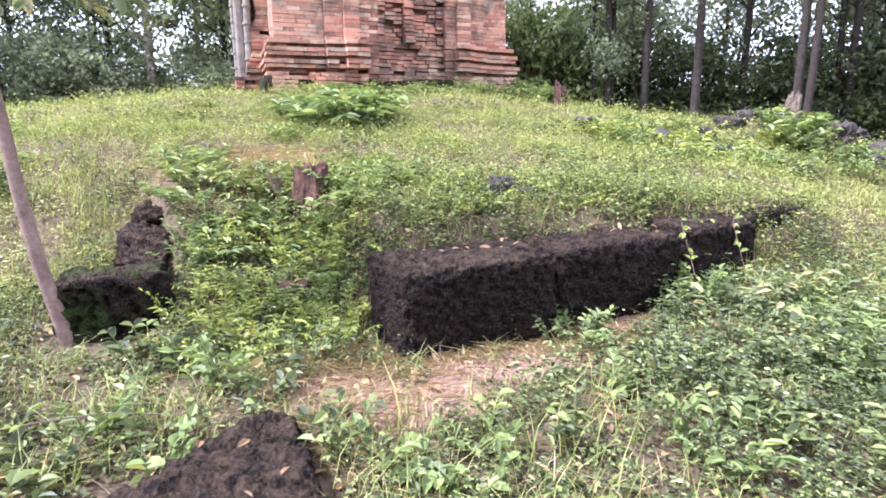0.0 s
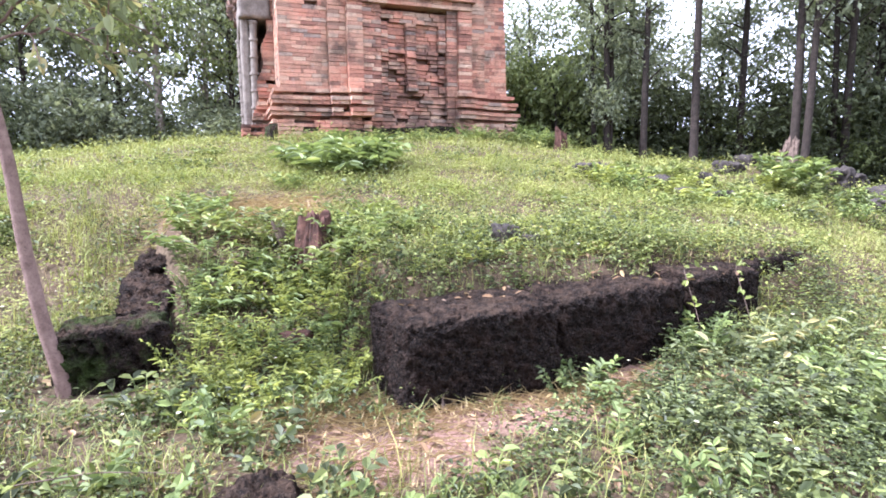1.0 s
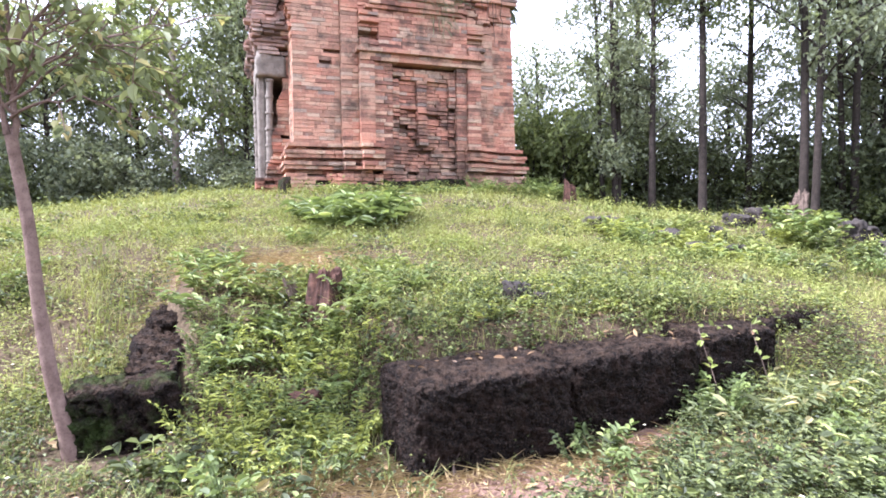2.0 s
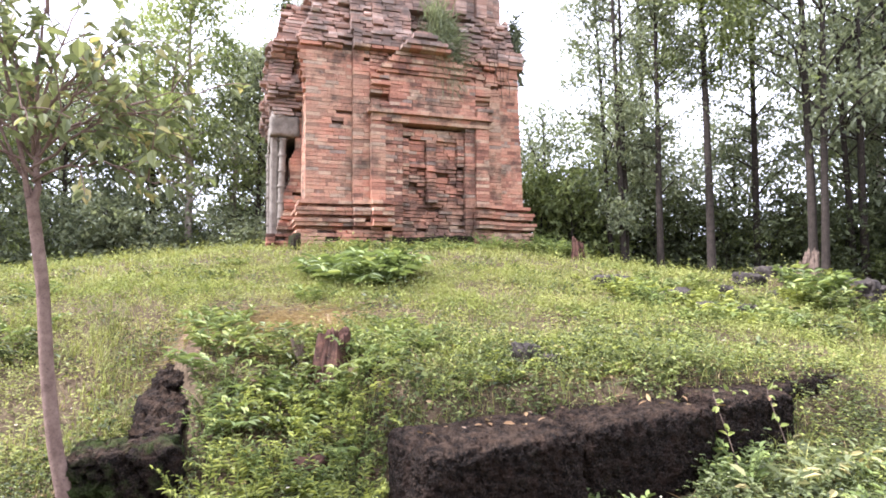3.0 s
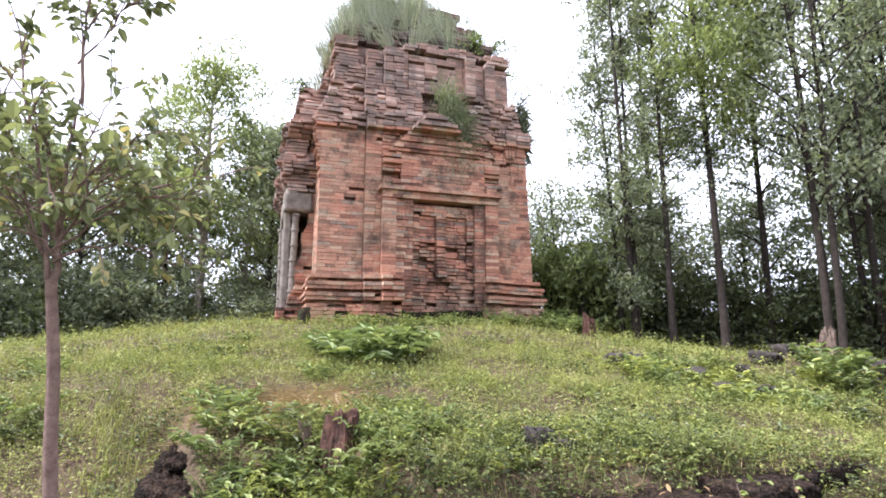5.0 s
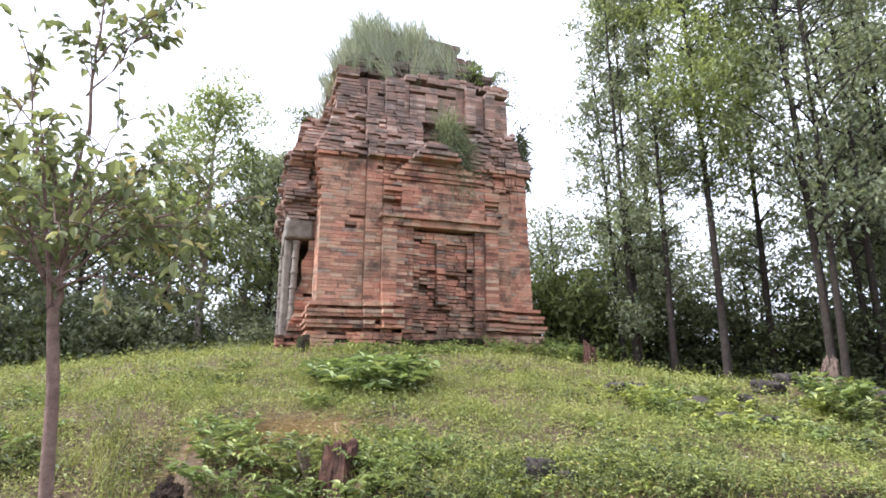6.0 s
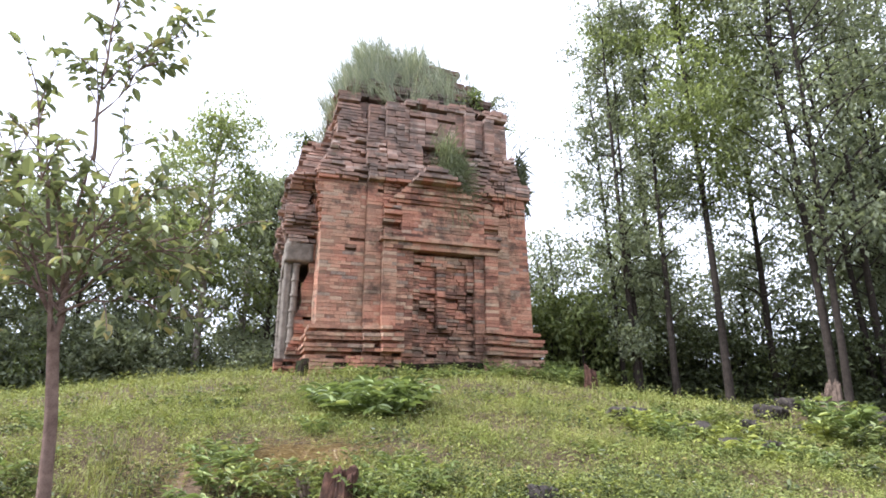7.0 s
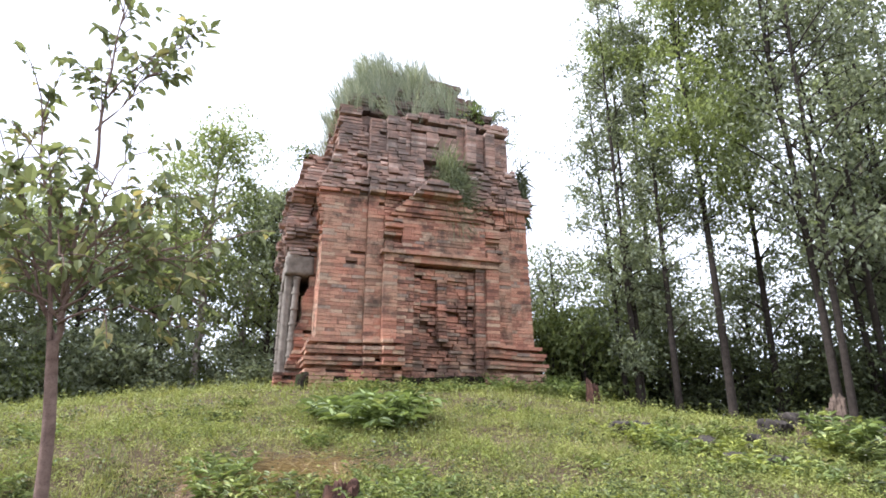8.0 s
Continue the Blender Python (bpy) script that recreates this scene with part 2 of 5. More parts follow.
def ground_height(u, v):
    """Height of the mound, in the temple's own axes: u along its front, v away from the camera."""
    u, v = np.asarray(u, float), np.asarray(v, float)
    k = 0.7 + 0.2 * smooth(2, 5, u)
    rho = np.sqrt((v - 13.8) ** 2 + ((u - 3.4) * k) ** 2)
    d = 0.5 * np.sqrt((rho - 2.9) ** 2 + 0.3) + 0.5 * (rho - 2.9)
    m = 2.14 - 0.19 * d
    low = -0.1 + 0.98 * smooth(4, 12, np.abs(v))
    m = np.where(m > low + 0.3, m, low + 0.3 * np.exp(np.clip((m - low - 0.3) / 0.3, -20, 0)))
    front = 0.12 - 0.07 * np.clip(2.8 - v, 0, 4) + 0.02 * np.clip(u - 2, 0, 4)
    gap, left, right = smooth(1.2, 0.35, u), smooth(-0.3, -0.75, u), smooth(4.6, 6, u)
    s = smooth(0, 1, (v - (2.95 + 0.1 * gap + 0.5 * left - 0.6 * right)) / (0.62 + 1.44 * gap + 1.3 * left + 2.8 * right))
    z = front + (np.maximum(m, front) - front) * s
    z = z + 0.3 * np.exp(-((u - 8.7) / 1.7) ** 2 - ((v - 7.0) / 1.0) ** 2)     # low bank of rubble
    return (z + 0.025 * np.sin(2.1 * u + 1.3 * v) * np.sin(1.7 * v - 0.6 * u + 1)
            + 0.012 * np.sin(5.3 * u - 2.2 * v) * np.sin(4.7 * v + 1.1 * u))


BARE = ((0.74, 2.36, 0.46, 0.3), (0.98, 2.66, 0.32, 0.2), (1.75, 2.62, 0.42, 0.26), (0.42, 3.02, 0.36, 0.26), (2.3, 2.82, 0.3, 0.14), (1.35, 2.5, 0.36, 0.18),
        (0.3, 2.6, 0.28, 0.2), (0.22, 5.45, 0.9, 0.55), (-0.35, 1.9, 0.22, 0.2), (4.9, 2.4, 0.3, 0.15))


def bareness(u, v):
    """1 on trodden or bare earth, 0 where plants grow."""
    s = np.zeros_like(np.asarray(u, float))
    for a, b, ra, rb in BARE:
        s = np.maximum(s, np.exp(-((u - a) / ra) ** 2 - ((v - b) / rb) ** 2))
    wob = 0.25 * np.sin(9 * u + 4 * v) * np.sin(7 * v - 5 * u)
    return smooth(0.3, 0.75, s + wob * s)


def mesh_from(name, verts, faces, material, smooth_shade=False):
    """A mesh from arrays; faces is a list of index arrays, each of one corner count."""
    me = bpy.data.meshes.new(name)
    verts = np.asarray(verts, np.float32)
    loops = np.concatenate([np.asarray(f, np.int32).ravel() for f in faces])
    sizes = np.concatenate([np.full(len(f), np.asarray(f).shape[1], np.int32) for f in faces])
    me.vertices.add(len(verts))
    me.vertices.foreach_set("co", verts.ravel())
    me.loops.add(len(loops))
    me.loops.foreach_set("vertex_index", loops)
    me.polygons.add(len(sizes))
    me.polygons.foreach_set("loop_start", np.concatenate(([0], np.cumsum(sizes)[:-1])).astype(np.int32))
    me.polygons.foreach_set("loop_total", sizes)
    me.polygons.foreach_set("use_smooth", np.full(len(sizes), smooth_shade))
    me.update(calc_edges=True)
    me.validate()
    me.materials.append(material)
    return me


def bm_mesh(name, bm, material, smooth_shade=False):
    me = bpy.data.meshes.new(name)
    bm.normal_update()
    bm.to_mesh(me)
    bm.free()
    me.materials.append(material)
    if smooth_shade:
        for p in me.polygons:
            p.use_smooth = True
    return me


def part(name, data, parent, label="", at=None):
    ob = new(name, data)
    ob.parent = parent
    if at is not None:
        ob.matrix_basis = at
    if label:
        ob["label"] = label
    return ob


def thing(name, u, v, z, turn=0.0, scale=1.0, data=None):
    ob = new(name, data)
    ob.matrix_basis = SITE @ pose(u, v, z, 0, 0, turn) @ Matrix.Scale(scale, 4)
    return ob


def unit(a):
    return a / np.maximum(np.linalg.norm(a, axis=-1, keepdims=True), 1e-6)


def leaf_arrays(base, along, up, length, width, fold=0.25, droop=0.15):
    """Folded six-cornered leaves. base: root; along: towards the tip; up: face normal."""
    n = len(base)
    along = unit(along)
    side = unit(np.cross(along, up))
    up = np.cross(side, along)
    L, W = np.broadcast_to(length, n)[:, None], np.broadcast_to(width, n)[:, None]
    tip = base + along * L - up * L * droop
    r1 = base + along * L * 0.3 + side * W * 0.42 + up * W * fold
    r2 = base + along * L * 0.68 + side * W * 0.36 + up * (W * fold - L * droop * 0.4)
    l1 = base + along * L * 0.3 - side * W * 0.42 + up * W * fold
    l2 = base + along * L * 0.68 - side * W * 0.36 + up * (W * fold - L * droop * 0.4)
    verts = np.stack((base, r1, r2, tip, l2, l1), 1).reshape(-1, 3)
    i = np.arange(n)[:, None] * 6
    return verts, np.concatenate((i + np.array([[0, 1, 2, 3]]), i + np.array([[0, 3, 4, 5]])))


def card_arrays(base, along, up, length, width):
    """Cheap folded diamond leaves for distance."""
    n = len(base)
    along = unit(along)
    side = unit(np.cross(along, up))
    up = np.cross(side, along)
    L, W = np.broadcast_to(length, n)[:, None], np.broadcast_to(width, n)[:, None]
    verts = np.stack((base, base + along * L * 0.45 + side * W * 0.5 + up * W * 0.2, base + along * L, base + along * L * 0.45 - side * W * 0.5 + up * W * 0.2), 1).reshape(-1, 3)
    i = np.arange(n)[:, None] * 4
    return verts, np.concatenate((i + np.array([[0, 1, 2]]), i + np.array([[0, 2, 3]])))


def blade_arrays(base, lean, height, width):
    """Bent grass blades: two joints and a point."""
    n = len(base)
    lean = np.concatenate((lean, np.zeros((n, 1))), 1)
    side = unit(np.stack((-lean[:, 1], lean[:, 0], np.zeros(n)), 1) + 1e-5)
    H, W = np.broadcast_to(height, n)[:, None], np.broadcast_to(width, n)[:, None]
    z = np.array([[0, 0, 1.0]])
    mid = base + z * H * 0.6 + lean * H * 0.25
    tip = base + z * H * 0.92 + lean * H * 0.9
    verts = np.stack((base - side * W * 0.5, base + side * W * 0.5, mid + side * W * 0.42, mid - side * W * 0.42, tip), 1).reshape(-1, 3)
    i = np.arange(n)[:, None] * 5
    return verts, i + np.array([[0, 1, 2, 3]]), i + np.array([[3, 2, 4]])


def strip_arrays(base, along, length, width, bend=0.3):
    """Thin curved blades that follow a direction and sag under their weight."""
    n = len(base)
    along = unit(along)
    side = unit(np.cross(along, np.array([[0.3, 0.9, 0.2]])) + 1e-5)
    L, W = np.broadcast_to(length, n)[:, None], np.broadcast_to(width, n)[:, None]
    down = np.array([[0, 0, -1.0]])
    q1 = base + along * L * 0.5 + down * L * bend * 0.2
    q2 = base + along * L * 0.82 + down * L * bend * 0.62
    q3 = base + along * L + down * L * bend
    verts = np.stack((base - side * W * 0.4, base + side * W * 0.4, q1 + side * W * 0.5, q1 - side * W * 0.5, q2 + side * W * 0.3, q2 - side * W * 0.3, q3), 1).reshape(-1, 3)
    i = np.arange(n)[:, None] * 7
    return verts, np.concatenate((i + np.array([[0, 1, 2, 3]]), i + np.array([[3, 2, 4, 5]]))), i + np.array([[5, 4, 6]])


def tube_arrays(points, radii, sides=7, offset=0):
    points = np.asarray(points, float)
    radii = np.asarray(radii, float)
    tang = unit(np.gradient(points, axis=0))
    ref = np.where(np.abs(tang[:, 2:3]) > 0.9, np.array([[1.0, 0, 0]]), np.array([[0, 0, 1.0]]))
    a = unit(np.cross(tang, ref))
    b = np.cross(tang, a)
    ang = np.linspace(0, 2 * math.pi, sides, endpoint=False)
    ring = points[:, None] + radii[:, None, None] * (a[:, None] * np.cos(ang)[None, :, None] + b[:, None] * np.sin(ang)[None, :, None])
    m = len(points)
    i = (np.arange(m - 1)[:, None] * sides + np.arange(sides)[None]).ravel()
    j = (np.arange(m - 1)[:, None] * sides + (np.arange(sides)[None] + 1) % sides).ravel()
    return ring.reshape(-1, 3), np.stack((i, j, j + sides, i + sides), 1) + offset


class Tubes:
    def __init__(self):
        self.v, self.f, self.n = [], [], 0

    def add(self, points, radii, sides=7):
        v, f = tube_arrays(points, radii, sides, self.n)
        self.v.append(v), self.f.append(f)
        self.n += len(v)

    def mesh(self, name, material):
        return mesh_from(name, np.concatenate(self.v), [np.concatenate(self.f)], material, True)


def rough_block(name, size, material, r, wear=0.02, round_=0.05, step=0.045, cut=None):
    """A pitted, rounded stone block, standing on its origin."""
    sx, sy, sz = size
    bm = bmesh.new()
    bmesh.ops.create_cube(bm, size=1)
    for v in bm.verts:
        v.co = Vector((v.co.x * sx, v.co.y * sy, (v.co.z + 0.5) * sz))
    for axis, length in ((0, sx), (1, sy), (2, sz)):
        es = [e for e in bm.edges if abs((e.verts[0].co - e.verts[1].co)[axis]) > 0.9 * length]
        bmesh.ops.subdivide_edges(bm, edges=es, cuts=max(2, int(length / step)), use_grid_fill=True)
    off = Vector((r.uniform(0, 50), r.uniform(0, 50), r.uniform(0, 50)))
    for v in bm.verts:
        c = v.co
        q = Vector((max(-sx / 2 + round_, min(sx / 2 - round_, c.x)), max(-sy / 2 + round_, min(sy / 2 - round_, c.y)), max(round_, min(sz - round_, c.z))))
        d = c - q
        if d.length > 1e-6:
            d = d.normalized() * round_
        c = q + d
        n = d.normalized() if d.length > 0 else Vector((0, 0, 1))
        big = noise.fractal(c * 2.2 + off, 1.0, 2.0, 3)
        pit = noise.fractal(c * (17 if step > 0.028 else 32) + off, 1.0, 2.0, 3)
        v.co = c + n * (wear * 1.3 * big + wear * 0.6 * pit - (wear * 0.8 if pit < -0.22 else 0))
    if cut:
        bmesh.ops.bisect_plane(bm, geom=bm.verts[:] + bm.edges[:] + bm.faces[:], plane_co=cut[0], plane_no=cut[1], clear_outer=True)
        bmesh.ops.holes_fill(bm, edges=[e for e in bm.edges if e.is_boundary])
    return bm_mesh(name, bm, material, True)


# ---- ground ----
def graded(lo, hi, fine_lo, fine_hi, step, grow=1.22):
    mid = list(np.arange(fine_lo, fine_hi, step))
    out, s, x = [], step, mid[-1]
    while x < hi:
        s *= grow
        x += s
        out.append(x)
    inn, s, x = [], step, mid[0]
    while x > lo:
        s *= grow
        x -= s
        inn.append(x)
    return np.array(inn[::-1] + mid + out)


gu, gv = graded(-900, 900, -5, 9, 0.075), graded(-900, 900, 0.6, 9, 0.075)
GU, GV = np.meshgrid(gu, gv)
crumb = np.array([noise.fractal(Vector((a * 7, b * 7, 0)), 1.0, 2.0, 3) if -5 < a < 9 and 0.5 < b < 9 else 0.0 for a, b in zip(GU.ravel(), GV.ravel())])
GZ = ground_height(GU, GV).ravel() + 0.018 * crumb
nu = len(gu)
gi = (np.arange(len(gv) - 1)[:, None] * nu + np.arange(nu - 1)[None]).ravel()
ground_me = mesh_from("ground", np.stack((GU.ravel(), GV.ravel(), GZ), 1), [np.stack((gi, gi + 1, gi + nu + 1, gi + nu), 1)], SOIL, True)
bare_attr = ground_me.attributes.new("bare", "FLOAT", "POINT")
bare_attr.data.foreach_set("value", np.maximum(bareness(GU, GV).ravel(), np.clip(0.25 * crumb, 0, 1)).astype(np.float32))
ground = new("ground", ground_me)
ground.matrix_basis = SITE
tagged(ground, "reddish earth mound overgrown with weeds and grass", "ground", kind="structure")

# ---- brick tower ----
U0, U1, V0, V1 = 1.02, 5.83, 11.60, 16.4     # corners of the body
COURSE = 0.075


def inset(z):
    """How far the walls step back at height z."""
    if z < 6.25:
        return 0.0
    if z < 6.62:
        return -0.09
    if z < 7.35:
        return 0.02 + 0.2 * (z - 6.62)
    if z < 8.3:
        return 0.26
    if z < 8.52:
        return 0.235
    return 0.34 + 0.55 * (z - 8.52) + 0.1 * math.sin(z * 11)


MOULD = (-0.03, 0.19, 0.23, -0.04, 0.16, 0.19, -0.05, 0.13)


def taper(z):
    """The far corner leans in slightly with height."""
    return 0.033 * max(0.0, z - 3.2)


def front_zones(z):
    zones = [list(q) for q in front_layout(z)]
    if zones:
        for q in zones:
            q[2] *= 1.0 if z < 3.06 else 1.6 if z < 5.0 else 1.25 if z < 6.25 else 2.1
        zones[-1][1] -= taper(z)
        zones[0][0] += max(0.0, z - 7.75) * 1.25 if z < 8.52 else 0.3     # the near corner has fallen
        if 7.9 < z < 8.52:
            zones = [q for q in zones if q[0] >= (1.94 if z < 8.15 else 2.3)]
    return tuple(tuple(q) for q in zones if q[1] - q[0] > 0.05)


def front_layout(z):
    """(from, to, proud, rough) along the front at height z."""
    if z < 2.48:
        return ((U0 - 0.1, 2.74, 0.3, 0.75), (2.74, 4.52, 0.16, 0.4), (4.52, U1 + 0.1, 0.3, 0.6))
    if z < 3.06:
        m = MOULD[int((z - 2.48) / COURSE) % 8]
        return ((U0 - m, 1.95, m, 0.4), (1.95, 2.3, 0.14 + m, 0.4), (2.3, 2.74, 0.29 + m, 0.4), (2.74, 2.98, 0.2, 0.5), (2.98, 4.36, 0.1, 0.75),
                (4.36, 4.55, 0.2, 0.5), (4.55, 4.9, 0.29 + m, 0.45), (4.9, 5.25, 0.14 + m, 0.4), (5.25, U1 + m, m, 0.4))
    side_l = ((U0, 1.95, 0.0, 0.27), (1.95, 2.3, 0.08, 0.3))
    side_r = ((4.9, 5.25, 0.08, 0.35), (5.25, U1, 0.0, 0.33))
    if z < 4.62:
        r = 0.85 if z < 3.9 else 0.45
        if z < 4.45:
            door = ((2.98, 3.13, 0.1, r), (3.13, 3.5, 0.03, r), (3.5, 3.72, 0.11, r), (3.72, 4.2, 0.03, r), (4.2, 4.36, 0.1, r))
        else:
            door = ((2.98, 4.36, 0.085, 0.35),)
        return (*side_l, (2.3, 2.6, 0.17, 0.2), (2.6, 2.98, 0.125, 0.3), *door, (4.36, 4.6, 0.125, 0.35), (4.6, 4.9, 0.17, 0.35), *side_r)
    if z < 4.72:
        return (*side_l, (2.3, 2.6, 0.17, 0.2), (2.6, 2.98, 0.13, 0.2), (2.98, 4.36, -0.03, 0.2), (4.36, 4.6, 0.13, 0.3), (4.6, 4.9, 0.17, 0.3), *side_r)
    if z < 4.88:
        return (*side_l, (2.3, 4.9, 0.19, 0.15), *side_r)
    if z < 4.97:
        return (*side_l, (2.22, 4.96, 0.25, 0.3), *side_r)
    if z < 5.8:
        i = int((z - 4.97) / COURSE)
        cap = 0.14 + 0.025 * (i % 4) + (0.08 if z > 5.5 else 0)
        if 5.2 < z < 5.36:
            cap = -0.04
        capr = 0.14 + 0.03 * (i % 3) if not 5.25 < z < 5.4 else 0.0
        return (*side_l, (2.3, 2.7, cap, 0.8), (2.7, 4.62, 0.15, 0.3), (4.62, 5.0, capr, 0.7), (5.0, 5.25, 0.06, 0.4), (5.25, U1, 0.0, 0.2))
    if z < 6.62:
        hw = 0.92 * (1 - (z - 5.8) / 0.9)
        lo, hi = 3.34 - hw, min(3.34 + hw * 1.4, 4.5)
        step = 0.04 * (int((z - 5.8) / COURSE) % 2)
        return ((U0 - 0.1 * (z > 6.25), 1.95, 0.0, 0.1 if z < 6.25 else 0.8), (1.95, 2.3, 0.09, 0.35 if z < 6.25 else 0.9), (2.3, lo, 0.1, 0.75), (lo, hi, 0.2 + step, 0.25),
                (hi, 5.2, 0.02, 0.9), (5.2, U1 + 0.1 * (z > 6.25), 0.03, 0.7))
    if z < 7.35:
        w = inset(z)
        return ((U0 + w, 1.9, 0.03, 1.0), (1.9, 2.35, 0.1, 0.9), (2.35, 2.8, 0.14, 0.7), (2.8, 3.2, 0.08, 0.8), (3.2, 4.3, -0.1, 1.0), (4.3, U1 - w, 0.04, 1.0))
    w = inset(z)
    if z < 8.3:
        notch = 8.02 < z < 8.12
        return ((U0 + w, 1.95, 0.02, 0.75), (1.95, 2.32, 0.11, 0.6), (2.32, 2.75, 0.18, 0.6), (2.75, 2.92, 0.06, 0.35), (2.92, 3.3, -0.02 if notch else 0.07, 0.3), (3.3, 3.6, 0.07, 0.3),
                (3.6, 4.05, -0.02 if notch else 0.07, 0.12), (4.05, 4.25, 0.06, 0.15), (4.25, 4.5, 0.14, 0.3), (4.5, 4.75, 0.06, 0.3), (4.75, 5.0, 0.12, 0.3), (5.0, U1 - w, 0.02, 0.3))
    if z < 8.52:
        return ((U0 + w, 1.95, 0.0, 0.8), (1.95, 2.8, 0.17, 0.7), (2.8, 4.3, 0.09, 0.6), (4.3, U1 - w, 0.05, 0.7))
    if U1 - U0 - 2 * w < 0.5:
        return ()
    return ((U0 + w, U1 - w, 0.0, 1.0),)


def plain_zones(a, b):
    def zones(z):
        w = inset(z)
        if b - a - 2 * w < 0.5:
            return ()
        m = MOULD[int((z - 2.48) / COURSE) % 8] if 2.48 <= z < 3.06 else (0.18 if z < 2.48 else 0.0)
        r = 0.2 if z < 6.2 or 7.35 < z < 8.3 else 0.95
        q = (b - a - 2 * w) / 5
        return tuple((a + w - m * (i == 0) + q * i, a + w + q * (i + 1) + m * (i == 4), m + 0.1 * (i in (1, 3)) + 0.05 * (i == 2), r) for i in range(5))
    return zones


def lay_bricks(zones, place, z_from, z_to, r, pieces=None):
    """Courses of bricks, laid zone by zone. place(s, out, z) gives the point. pieces(s, z) tells which become objects of their own."""
    verts, faces, singles = [], [], []
    quads = np.array([[0, 1, 3, 2], [4, 6, 7, 5], [0, 2, 6, 4], [1, 5, 7, 3], [2, 3, 7, 6], [0, 4, 5, 1]])
    z = z_from
    while z < z_to:
        h = COURSE
        for a, b, out, rough in zones(z + h / 2):
            out -= inset(z + h / 2)
            s = a
            while s < b - 0.02:
                length = r.uniform(0.17, 0.33)
                e = b if b - s - length < 0.1 else s + length
                gone = 8.22 < z < 8.62 and noise.noise(Vector((s * 1.6, 7.3 + a, z * 2.5))) > 0.08
                if not gone and r.random() > 0.075 * rough * rough:
                    o = out + r.uniform(-1, 1) * (0.006 + 0.04 * rough * rough)
                    if rough > 0.6:     # ruin: whole patches have fallen away or hang forward
                        o += 0.15 * rough * noise.fractal(Vector((s * 1.7, z * 1.9, 3.0 + a)), 1.0, 2.0, 3)
                    if rough > 0.6 and r.random() < 0.16:
                        o -= r.uniform(0.03, 0.1)
                    g = 0.0025 + 0.006 * rough * rough
                    jz = r.uniform(-1, 1) * 0.006 * rough
                    if pieces and pieces(0.5 * (s + e), z):
                        singles.append((s + g, e - g, o, z + g + jz, z + h - g + jz))
                    else:
                        j = 0.0012 + 0.015 * rough * rough
                        corners = []
                        for zz in (z + g + jz, z + h - g + jz):
                            for ss in (s + g, e - g):
                                for oo in (o, min(o, out) - (0.4 if z < 7.2 else 0.5)):
                                    corners.append(place(ss + r.uniform(-j, j) * (oo == o), oo + r.uniform(-j, j), zz + r.uniform(-j, j) * 0.5 * (oo == o)))
                        faces.append(quads + len(verts))
                        verts.extend(corners)
                s = e
        z += h
    return verts, np.concatenate(faces), singles


